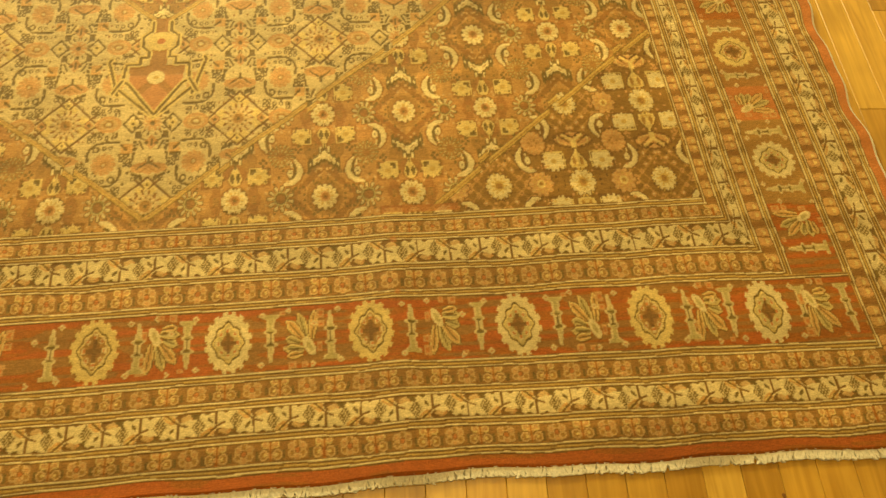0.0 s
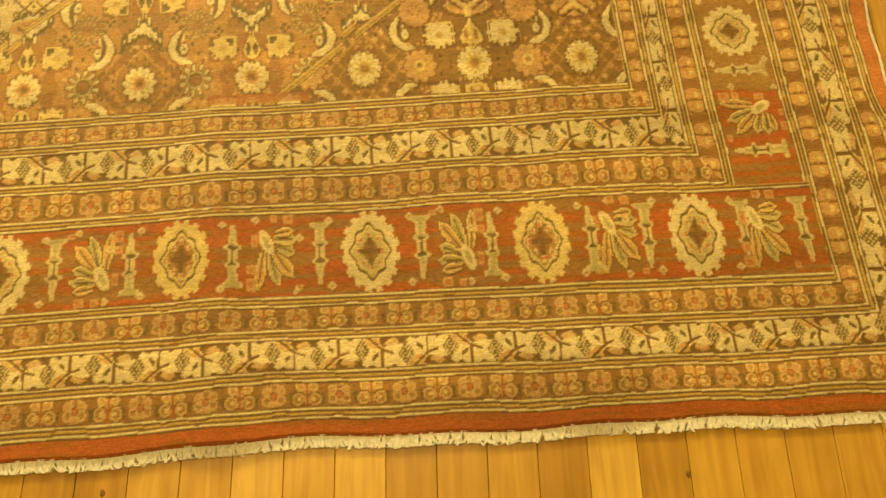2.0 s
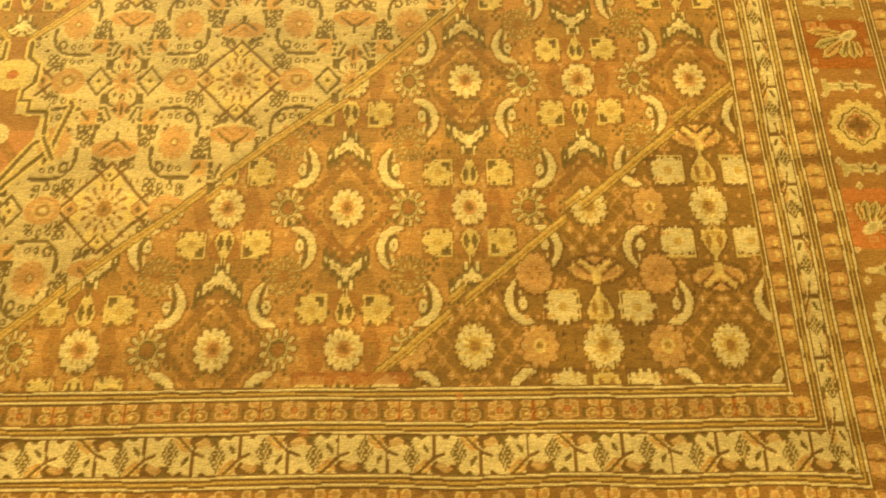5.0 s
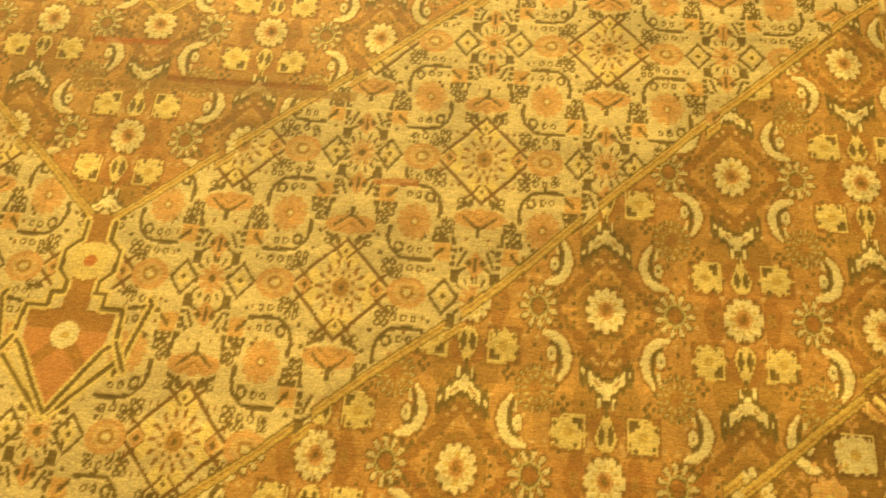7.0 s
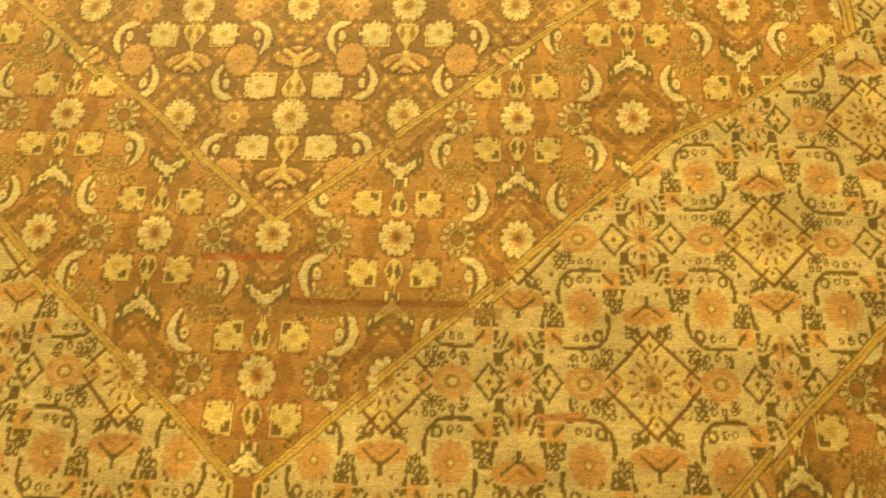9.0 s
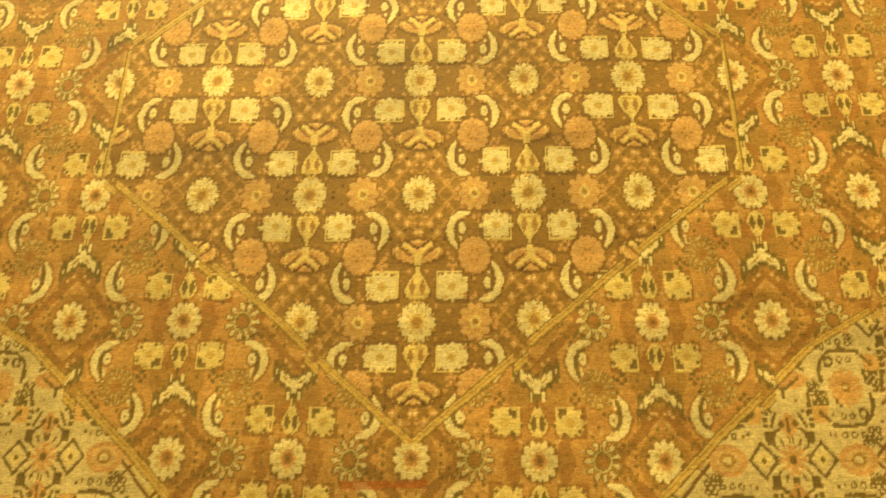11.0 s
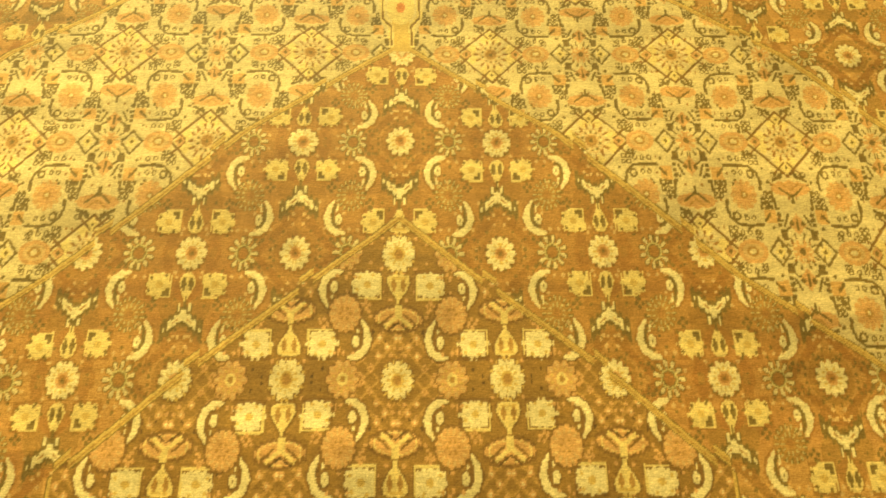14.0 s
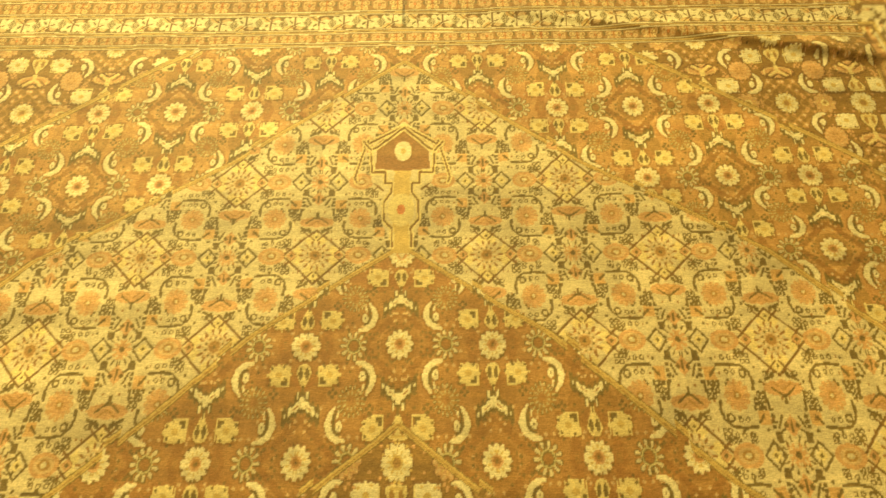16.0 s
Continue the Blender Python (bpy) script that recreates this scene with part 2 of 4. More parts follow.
def draw_unit(kind):
    """One unit of the pattern as it is drawn on the dark (0), rust (1) or ivory (2) ground."""
    role = np.full(u.shape, G, dtype=np.int16)
    dark, rust, ivory = kind == 0, kind == 1, kind == 2
    ring_rng = np.random.default_rng(31 + kind)

    def put(mask, what):
        role[mask] = what

    def oval(cx, cy, ru, rv, what):
        put(np.hypot((u - cx) / ru, (v - cy) / rv) < 1, what)

    def blob(cx, cy, r, petals, depth, what, turn=0.0):
        """A lobed flower shape."""
        rad, ang = np.hypot(u - cx, v - cy), np.arctan2(v - cy, u - cx)
        put(rad < r * (1 - depth + depth * np.abs(np.cos((ang + turn) * petals / 2))), what)

    def petals_of(cx, cy, r0, r1, count, what, fill=0.62, turn=0.0):
        """Separate petals set in a ring."""
        rad, ang = np.hypot(u - cx, v - cy), np.arctan2(v - cy, u - cx) + turn
        mid, half = (r0 + r1) / 2, (r1 - r0) / 2
        c = np.cos((ang * count + math.pi) % math.tau - math.pi)
        put((np.abs(rad - mid) < half) & (c > 1 - 2 * fill * np.sqrt(np.clip(1 - ((rad - mid) / half) ** 2, 0, 1))), what)

    def stroke(line, half, what):
        """A drawn line; half may swell from point to point."""
        halves = half if isinstance(half, (list, tuple)) else [half] * len(line)
        for (x0, y0), (x1, y1), h0, h1 in zip(line, line[1:], halves, halves[1:]):
            dx, dy = x1 - x0, y1 - y0
            t = np.clip(((u - x0) * dx + (v - y0) * dy) / (dx * dx + dy * dy), 0, 1)
            put(np.hypot(u - x0 - t * dx, v - y0 - t * dy) < h0 + (h1 - h0) * t, what)

    def knot_of_four(cx, cy, size, what, hollow=False):
        """Four dots set crosswise, or four small loops."""
        for a, b in ((1, 0), (-1, 0), (0, 1), (0, -1)) if not hollow else ((1, 1), (-1, 1), (1, -1), (-1, -1)):
            d = np.hypot(u - cx - a * size, v - cy - b * size)
            put(d < size * (0.56 if not hollow else 0.98), what)
            if hollow:
                put(d < size * 0.42, G)

    def loop(cx, cy, r, what):
        put(np.hypot(u - cx, v - cy) < r, what)
        put(np.hypot(u - cx, v - cy) < r * 0.5, G)

    # ---- trellis flower and its diamond ----
    for cx, cy in ((0, 0), (1, 1)):
        du, dv = np.abs(u - cx), np.abs(v - cy)
        s1, s2 = np.abs((u - cx) + (v - cy) * 1.06), np.abs((u - cx) - (v - cy) * 1.06)
        big, small = np.maximum(s1, s2), np.minimum(s1, s2)
        sx, sy = (1, 1) if cx == 0 else (-1, -1)
        if rust:
            put(big < 0.46, PANEL)
            put((np.abs(big - 0.385) < 0.048 + 0.012 * np.sin(small * 60)), SHADE)
            put((np.abs(big - 0.47) < 0.010) & (small > 0.06), SPECK)
            put((big > 0.33) & (du < 0.20 - dv * 0.1) & (dv < 0.40), SHADE)
            put((np.hypot(du, dv) < 0.21) & (np.hypot(du, dv) > 0.15), SPECK)
            for a, b in ((0.235, 0.03), (0.13, 0.185), (0.05, 0.25), (0.25, 0.12), (0.10, 0.30)):
                put(np.abs(du - a) + np.abs(dv - b) < 0.019, TICK if a > 0.1 else DOT)
            knot_of_four(cx + sx * 0.365, cy + sy * 0.115, 0.034, CLOVER)
        if dark:
            put(np.abs(big - 0.50) < 0.024, TRELLIS)
            put(np.abs(big - 0.33) < 0.020, TRELLIS)
            put((np.minimum(np.abs(s1 - 0.17), np.abs(s2 - 0.17)) < 0.014) & (big < 0.55), TRELLIS)
            for a, b in ((0.25, 0.09), (0.10, 0.25), (0.18, 0.18), (0.33, 0.02), (0.02, 0.32), (0.33, 0.17), (0.17, 0.32), (0.43, 0.05), (0.05, 0.42), (0.40, 0.14)):
                put(np.abs(du - a) + np.abs(dv - b) < 0.036, DOT)
                put(np.abs(du - a) + np.abs(dv - b) < 0.014, CORE if a > b else CREAM)
        if ivory:
            edge = du / 0.375 + dv / 0.335
            put(edge < 1, G)
            put((edge < 0.93) & (small > 0.07) & (big > 0.2), PANEL)
            put(np.abs(edge - 1) < 0.050, TRELLIS)
            put((np.minimum(np.abs(du / 0.375 - dv / 0.335 - 0.56), np.abs(du / 0.375 - dv / 0.335 + 0.56)) < 0.044) & (edge > 0.62) & (edge < 1.38), TRELLIS)
            put((np.minimum(np.abs(du / 0.375 - dv / 0.335 - 0.56), np.abs(du / 0.375 - dv / 0.335 + 0.56)) < 0.11) & (np.abs(edge - 1.32) < 0.07), LINE)
            put(np.abs(du - 0.275) + np.abs(dv) < 0.060, ROSE)
            put(np.abs(du - 0.275) + np.abs(dv) < 0.026, LINE)
            put(np.abs(du) + np.abs(dv - 0.245) < 0.050, CUP)
            put(np.abs(du) + np.abs(dv - 0.245) < 0.020, LINE)
            knot_of_four(cx + sx * 0.335, cy + sy * 0.175, 0.027, CLOVER, True)
            knot_of_four(cx + sx * 0.395, cy + sy * 0.125, 0.020, CLOVER, True)
            loop(cx + sx * 0.16, cy + sy * 0.315, 0.026, LINE)
            petals_of(cx, cy, 0.125, 0.190, 14, TICK, 0.26)
        r = 0.150 if not ivory else 0.135
        if not ivory:
            blob(cx, cy, r + 0.020, 12, 0.12, SHADE)
            blob(cx, cy, r, 12, 0.26, CREAM)
            petals_of(cx, cy, r * 0.84, r * 1.06, 12, EYE if rust else RING, 0.16, math.pi / 12)
            petals_of(cx, cy, 0.062, 0.098, 11, RING, 0.42)
            blob(cx, cy, 0.062, 8, 0.1, ROSE if rust else RING)
            blob(cx, cy, 0.040, 8, 0.1, CORE)
            put(np.hypot(u - cx, v - cy) < 0.014, EYE)
        else:
            blob(cx, cy, r, 10, 0.20, BEAD)
            petals_of(cx, cy, 0.070, 0.120, 10, G, 0.36)
            petals_of(cx, cy, 0.085, 0.105, 10, LINE, 0.40, 0.3)
            blob(cx, cy, 0.062, 8, 0.1, CORE)
            put(np.hypot(u - cx, v - cy) < 0.020, LINE)
    # ---- vase flower, goblet, palmette and square leaves ----
    for cx, cy, s in ((1, 0, 1), (0, 1, -1)):
        dv, du = (v - cy) * s, np.abs(u - cx)
        side = -1 if cx == 1 else 1
        teeth = 0.013 * np.sign(np.sin(du * 118 + 0.6))
        if rust:
            put(np.hypot((du - 0.205) / 0.075, (dv - 0.01) / 0.125) < 1 + 0.12 * np.sin(dv * 60), BLOB)
            put((np.abs(du - 0.205) < 0.030) & (np.abs(dv) < 0.045), SPECK)
            put((np.hypot(du / 0.24, (dv - 0.43) / 0.20) < 1) & (dv > 0.30), SPECK)
            put((np.hypot(du / 0.13, (dv - 0.30) / 0.10) < 1), BLOB)
        if ivory:
            put((np.abs(du - 0.225) / 0.115 + np.abs(dv) / 0.125 < 1.05), LINE)
            put((np.abs(du - 0.225) / 0.115 + np.abs(dv) / 0.125 < 0.78), G)
            put((np.abs(du - 0.225) / 0.115 + np.abs(dv) / 0.125 < 0.46), PANEL)
            put((np.abs(du - 0.225) / 0.115 + np.abs(dv) / 0.125 < 0.20), LINE)
            put((np.abs(du - 0.15) < 0.012 + dv * 0.16) & (dv > 0.10) & (dv < 0.19), LINE)
            put((np.abs(np.hypot(du, dv - 0.02) - 0.205) < 0.010) & (dv > 0.12), LINE)
            petals_of(cx, cy, 0.105, 0.165, 15, LINE, 0.24)
        # goblet with two dark eyes
        wide_cup = 0.072 if not dark else 0.098
        body = np.interp(dv, [0.165, 0.185, 0.24, 0.31, 0.36, 0.38, 0.47], [0.02, wide_cup * (0.75 if rust else 1.0), wide_cup * 1.10, wide_cup * 0.70, 0.026, 0.014, 0.014], left=-1, right=-1)
        if not ivory:
            put(du < body + 0.020, SHADE)
            put(du < body, CUP)
            put((np.abs(du - wide_cup * 0.46) < 0.028 - np.abs(dv - 0.255) * 0.36) & (np.abs(dv - 0.255) < 0.058), EYE)
            put((du < 0.010) & (dv > 0.36) & (dv < 0.43), LINE if rust else CUP)
            if dark:
                put((du < wide_cup * 0.70) & (np.abs(dv - 0.20) < 0.010), RING)
        else:
            put(np.abs(du) + np.abs(dv - 0.235) * 0.9 < 0.085, ROSE)
            put(np.abs(du - 0.055) + np.abs(dv - 0.245) < 0.030, LINE)
            put((du < 0.012) & (np.abs(dv - 0.235) < 0.05), LINE)
            put((np.abs(du - 0.115 + (dv - 0.26) * 0.5) < 0.013) & (np.abs(dv - 0.27) < 0.055), LINE)
            put((np.abs(du - 0.165) < 0.020) & (np.abs(dv - 0.315) < 0.016), LINE)
        # palmette: a spread pair of wings with a toothed outline
        mid = dv - 0.505 - 0.70 * du
        if rust:
            put((np.abs(mid) < 0.076 + teeth) & (du < 0.195), WING)
            put((du < 0.075) & (np.abs(dv - 0.485) < 0.055 + teeth), WING)
            put((np.abs(mid) < 0.042 - du * 0.09 + 0.5 * teeth) & (du < 0.130), PALM)
            put((np.abs(mid - 0.004) < 0.008) & (du > 0.035) & (du < 0.095), SPECK)
            put((du < 0.026) & (dv > 0.465) & (dv < 0.545), PALM)
            put((np.abs(du - 0.048) < 0.011) & (dv > 0.41) & (dv < 0.475), PALM)
            put((np.abs(du - 0.165) < 0.010) & (np.abs(mid) < 0.016), PALM)
        elif dark:
            put((np.hypot(du / 0.225, (dv - 0.53) / 0.105) < 1.10 + teeth * 3), SHADE)
            put((np.hypot(du / 0.215, (dv - 0.53) / 0.090) < 1 + teeth * 3), ROSE)
            put((np.abs(np.hypot(du / 0.205, (dv - 0.53) / 0.085) - 0.92) < 0.05) & (np.sin(du * 150) > -0.4), PALM)
            put((np.abs(np.hypot((du - 0.10) / 0.07, (dv - 0.575) / 0.034) - 0.8) < 0.2), SHADE)
            put((np.abs(mid - 0.000) < 0.020) & (du < 0.125), PALM)
            put((np.abs(mid + 0.050) < 0.010) & (du < 0.175) & (du > 0.05), SHADE)
            put((np.abs(mid - 0.050) < 0.008) & (du < 0.10), LINE)
            put((du < 0.030) & (dv > 0.42) & (dv < 0.52), PALM)
        else:
            put((np.hypot(du / 0.205, (dv - 0.555) / 0.072) < 1 + teeth * 2), ROSE)
            put((np.abs(mid + 0.03) < 0.013) & (du < 0.13), LINE)
            put((np.abs(mid - 0.035) < 0.008) & (du < 0.09), CORE)
            put((du < 0.014) & (np.abs(dv - 0.46) < 0.045), LINE)
            put((np.abs(dv - 0.66 + 0.42 * (du - 0.10)) < 0.016 + 0.018 * (du < 0.10)) & (du > 0.055) & (du < 0.185), LINE)
            put((np.hypot(du - 0.055, dv - 0.635) < 0.024), G)
            put((np.abs(du - 0.19) < 0.012) & (np.abs(dv - 0.43 - (du - 0.19) * 2) < 0.05), LINE)
            knot_of_four(cx + side * 0.24, cy + s * 0.485, 0.027, CLOVER, True)
            knot_of_four(cx + side * 0.295, cy + s * 0.435, 0.022, CLOVER, True)
        # square leaves, with a dark notch at the inner corner and a thin frame
        sq, hu, hv = (0.300, 0.122, 0.098) if dark else (0.262, 0.100, 0.090)
        su, sv = du - sq, dv - (0.262 if not ivory else 0.305)
        jag = 0.013 * np.sign(np.sin(u * 104 + 1)) + 0.010 * np.sign(np.sin(v * 92 + 2))
        if not ivory:
            put((np.abs(su) < hu + 0.026) & (np.abs(sv) < hv + 0.026), SHADE)
            put((np.maximum(np.abs(su) / hu, np.abs(sv) / hv) + 0.28 * np.minimum(np.abs(su) / hu, np.abs(sv) / hv) < 1.14 + jag * 6), SQUARE)
            put(((np.abs(su + hu + 0.008) < 0.0085) & (sv > -0.08) & (sv < hv + 0.02)) | ((np.abs(sv - hv - 0.012) < 0.0085) & (su < 0.03 if rust else su < hu) & (su > -hu - 0.01)), FRAME)
            if rust:
                put((su < -hu + 0.072) & (su > -hu + 0.004) & (sv > hv - 0.066) & (sv < hv + 0.002), EYE)
                put((su < -hu + 0.072) & (su > -hu + 0.040) & (sv > hv - 0.066) & (sv < hv - 0.036), SQUARE)
            for a, b in ((0.075, -0.060), (-0.055, -0.075), (0.092, 0.045)):
                put(np.abs(su - a) + np.abs(sv - b) < 0.019, EYE if rust else RING)
            put(np.hypot(su / 0.036, sv / 0.030) < 1, RING)
        else:
            put((np.abs(su) < 0.088) & (np.abs(sv) < 0.078), G)
            put((np.abs(su) < 0.062) & (np.abs(sv) < 0.060), STAR)
            put((np.abs(su - 0.01) < 0.020) & (np.abs(sv) < 0.020), CORE)
            for a in (-0.075, -0.03, 0.02, 0.07):
                put((np.abs(su - a) < 0.015) & (np.abs(sv - 0.082) < 0.022), LINE)
                put((np.abs(su + 0.086) < 0.019) & (np.abs(sv - a) < 0.015), LINE)
        if not ivory:
            r = 0.148 if rust else 0.158
            blob(cx, cy, r + 0.018, 12, 0.12, SHADE)
            blob(cx, cy, r, 12, 0.24, CREAM, 0.13)
            petals_of(cx, cy, r * 0.86, r * 1.06, 12, EYE if rust else RING, 0.15, math.pi / 12 + 0.13)
            petals_of(cx, cy, 0.068, 0.102, 12, RING, 0.40)
            blob(cx, cy, 0.064, 6, 0.1, ROSE if rust else RING)
            blob(cx, cy, 0.042, 6, 0.1, CORE)
            put(np.hypot(u - cx, v - cy) < 0.018, EYE)
        else:
            blob(cx, cy, 0.105, 10, 0.2, ROSE)
            petals_of(cx, cy, 0.055, 0.095, 9, G, 0.32)
            put(np.hypot(u - cx, v - cy) < 0.030, LINE)
    # ---- round flower in the middle, hugged by two hooked leaves ----
    for s in (1, -1):
        at = lambda pts: [(0.5 + s * a, 0.5 + s * b) for a, b in pts]
        if not ivory:
            spine = at([(-0.160, -0.055), (-0.205, -0.120), (-0.222, -0.195), (-0.190, -0.275), (-0.125, -0.325), (-0.050, -0.340)])
            stroke(spine, [0.030, 0.046, 0.054, 0.054, 0.048, 0.030], SHADE)
            bulb = at([(-0.110, -0.215)])[0]
            oval(*bulb, 0.050, 0.064, SHADE)
            stroke(spine, [0.012, 0.025, 0.034, 0.035, 0.031, 0.016], LEAF)
            oval(*bulb, 0.034, 0.048, LEAF)
            stroke(at([(-0.140, -0.085), (-0.163, -0.140), (-0.168, -0.215), (-0.140, -0.268), (-0.095, -0.285)]), [0.012, 0.016, 0.017, 0.016, 0.011], RIB)
            stroke(at([(-0.115, -0.085), (-0.128, -0.140)]), 0.010, LEAF)
            oval(*bulb, 0.009 if rust else 0.005, 0.012 if rust else 0.007, RIB)
            knot_of_four(0.5 + s * -0.195, 0.5 + s * 0.075, 0.032, CLOVER)
            put(np.abs(u - 0.5 + s * 0.02) + np.abs(v - 0.5 + s * 0.375) < 0.026, RIB)
        else:
            stroke(at([(-0.185, -0.050), (-0.195, -0.120), (-0.170, -0.200), (-0.100, -0.262)]), [0.018, 0.017, 0.013, 0.011], RIB)
            stroke(at([(-0.100, -0.262), (0.02, -0.275), (0.150, -0.268)]), [0.012, 0.016, 0.014], RIB)
            loop(*at([(-0.105, -0.190)])[0], 0.042, RIB)
            loop(*at([(-0.010, -0.205)])[0], 0.026, RIB)
            loop(*at([(0.060, -0.205)])[0], 0.024, RIB)
            stroke(at([(0.175, -0.235), (0.235, -0.175)]), 0.013, LINE)
            knot_of_four(0.5 + s * 0.215, 0.5 - s * 0.080, 0.026, CLOVER, True)
            knot_of_four(0.5 + s * 0.250, 0.5 - s * 0.020, 0.022, CLOVER, True)
    if rust:
        blob(0.5, 0.5, 0.150, 16, 0.08, SPECK)
        petals_of(0.5, 0.5, 0.098, 0.146, 17, EYE, 0.46)
        petals_of(0.5, 0.5, 0.104, 0.142, 17, BEAD, 0.22)
        blob(0.5, 0.5, 0.098, 12, 0.08, TRELLIS)
        petals_of(0.5, 0.5, 0.052, 0.090, 11, BEAD, 0.26)
        blob(0.5, 0.5, 0.038, 6, 0.1, CORE)
    elif dark:
        blob(0.5, 0.5, 0.170, 16, 0.08, SHADE)
        blob(0.5, 0.5, 0.152, 15, 0.12, ROSE)
        petals_of(0.5, 0.5, 0.085, 0.135, 13, STAR, 0.30)
        petals_of(0.5, 0.5, 0.030, 0.060, 6, CORE, 0.40)
    else:
        blob(0.5, 0.5, 0.140, 12, 0.16, ROSE)
        petals_of(0.5, 0.5, 0.085, 0.130, 11, BEAD, 0.30)
        blob(0.5, 0.5, 0.040, 8, 0.1, CORE)
        put(np.hypot(u - 0.5, v - 0.5) < 0.018, G)
    # ---- star flower with loose petals between the rosettes ----
    for cy in (0.0, 1.0):
        if rust:
            petals_of(0.5, cy, 0.062, 0.158, 11, SHADE, 0.95)
            petals_of(0.5, cy, 0.066, 0.152, 11, EYE, 0.82)
            petals_of(0.5, cy, 0.082, 0.142, 11, STAR, 0.46)
            blob(0.5, cy, 0.080, 8, 0.06, BEAD)
            blob(0.5, cy, 0.064, 8, 0.08, EYE)
            blob(0.5, cy, 0.050, 8, 0.08, SHADE)
        elif dark:
            blob(0.5, cy, 0.160, 10, 0.16, SHADE)
            blob(0.5, cy, 0.150, 10, 0.22, ROSE)
            petals_of(0.5, cy, 0.092, 0.140, 10, STAR, 0.26)
            petals_of(0.5, cy, 0.070, 0.100, 10, WING, 0.30, math.pi / 10)
            blob(0.5, cy, 0.052, 8, 0.08, PALM)
            blob(0.5, cy, 0.026, 8, 0.08, CORE)
        else:
            put(np.hypot((u - 0.5) / 0.150, (v - cy) / 0.105) < 1, ROSE)
            put(np.hypot((u - 0.5) / 0.105, (v - cy) / 0.070) < 1, BEAD)
            put(np.hypot((u - 0.5) / 0.060, (v - cy) / 0.046) < 1, CORE)
            put(np.hypot((u - 0.5) / 0.034, (v - cy) / 0.024) < 1, G)
            for k in (-1, 0, 1):
                for w in (1, -1):
                    loop(0.5 + k * 0.075, cy + w * 0.165, 0.026, LINE)
            knot_of_four(0.41, abs(cy - 0.13), 0.018, CLOVER, True)
        if not ivory:
            for k in (-1, 0, 1):
                put((np.abs(u - 0.5 - k * 0.085) + np.abs(np.abs(v - cy) - 0.195) < 0.020), DOT)
    # ---- specks and ticks strewn over the open ground ----
    ground = role <= G
    if rust:
        ground |= (role == PANEL) | (role == SPECK) | (role == SHADE)
    for _ in range(90 if not ivory else 46):
        a, b, turn = ring_rng.uniform(0.02, 0.98), ring_rng.uniform(0.02, 0.98), ring_rng.random()
        shape = np.hypot((u - a) / (0.009 + 0.010 * turn), (v - b) / 0.015) < 1
        put(shape & ground, TICK if turn < (0.6 if rust else 0.35) else DOT)
    return role


role = np.zeros(SHAPE, dtype=np.int16)
iu, iv = np.minimum((fa * UNIT).astype(int), UNIT - 1), np.minimum((fb * UNIT).astype(int), UNIT - 1)
for k in range(3):
    m = region == k
    role[m] = draw_unit(k)[iv[m], iu[m]]
is_rust = region == 1

PALETTE = [
    #  ground    cream    line     rose      core       trellis  star      leaf     rib      palm     shade    dot     square   ring    eye      bead     blob     clover   frame    cup     wing    tick    speck   panel
    ["chestnut", "cream", "umber", "rose", "tan", "brass", "blush", "cream", "walnut", "straw", "walnut", "rose", "cream", "gold", "tan", "tan", "umber", "rose", "straw", "straw", "gold", "umber", "tan", "chestnut"],
    ["clay", "cream", "olive", "rose", "rust", "tan", "ivory", "cream", "olive", "cream", "fox", "blush", "straw", "gold", "olive", "sage", "rust", "olive", "straw", "straw", "olive", "olive", "tan", "clay"],
    ["ivory", "blush", "moss", "rose", "tan", "walnut", "apricot", "ivory", "moss", "apricot", "ivory", "moss", "blush", "moss", "rose", "blush", "tan", "moss", "gold", "straw", "rose", "bark", "blush", "straw"],
]
for k, names in enumerate(PALETTE):
    table = np.array([DYES[n] for n in names])
    m = region == k
    dye[m] = table[role[m]]
dye *= (0.88 + 0.24 * luck)[..., None]
# the rust ground changes its red from row to row
blush_rows = np.clip(smooth_noise(SHAPE, (70, 6), rng) + 0.5 * smooth_noise(SHAPE, (200, 30), rng), 0, 1)[..., None] * 0.32
m = is_rust & ((role == G) | (role == SHADE) | (role == BLOB))
dye[m] = dye[m] * (1 - blush_rows[m]) + np.array(DYES["coral"]) * 0.8 * blush_rows[m]

# the upper half of the medallion was woven with a darker lot of rust
lot = np.clip((Y - 0.15) / 0.3, 0, 1) * (in_rust > 0) * 0.55
m = is_rust & np.isin(role, (G, PANEL, SPECK, SHADE, BLOB))
dye[m] = dye[m] * (1 - lot[m][:, None]) + np.array((0.255, 0.128, 0.032)) * lot[m][:, None]
# mottled grounds, smeared along the rows
mottle = smooth_noise(SHAPE, (520, 80), rng) + 0.7 * smooth_noise(SHAPE, (170, 60), rng)
dye *= (1 + 0.085 * mottle)[..., None]

# -- field: the gold double lines between the regions --
for d in (in_dark, in_rust, in_ivory, in_corner):
    near = np.abs(d) < 0.0066
    if d is in_ivory:
        near &= in_corner < 0
    paint(near, "gold")
    paint(near & (np.abs(d - 0.001) < 0.0010), "tan")
    paint(near & (np.abs(d) > 0.0048), "olive")


# -- field: the pendants at both tips of the rust medallion --
def stroke(px, py, line, half, name):
    near = (np.abs(px) < 0.12) & (py > -0.05) & (py < 0.30)
    x, y = px[near], py[near]
    best = np.full(x.shape, 9.0)
    for (x0, y0), (x1, y1) in zip(line, line[1:]):
        dx, dy = x1 - x0, y1 - y0
        t = np.clip(((x - x0) * dx + (y - y0) * dy) / (dx * dx + dy * dy), 0, 1)
        best = np.minimum(best, np.hypot(x - x0 - t * dx, y - y0 - t * dy))
    m = np.zeros(SHAPE, bool)
    m[near] = best < half
    paint(m, name)


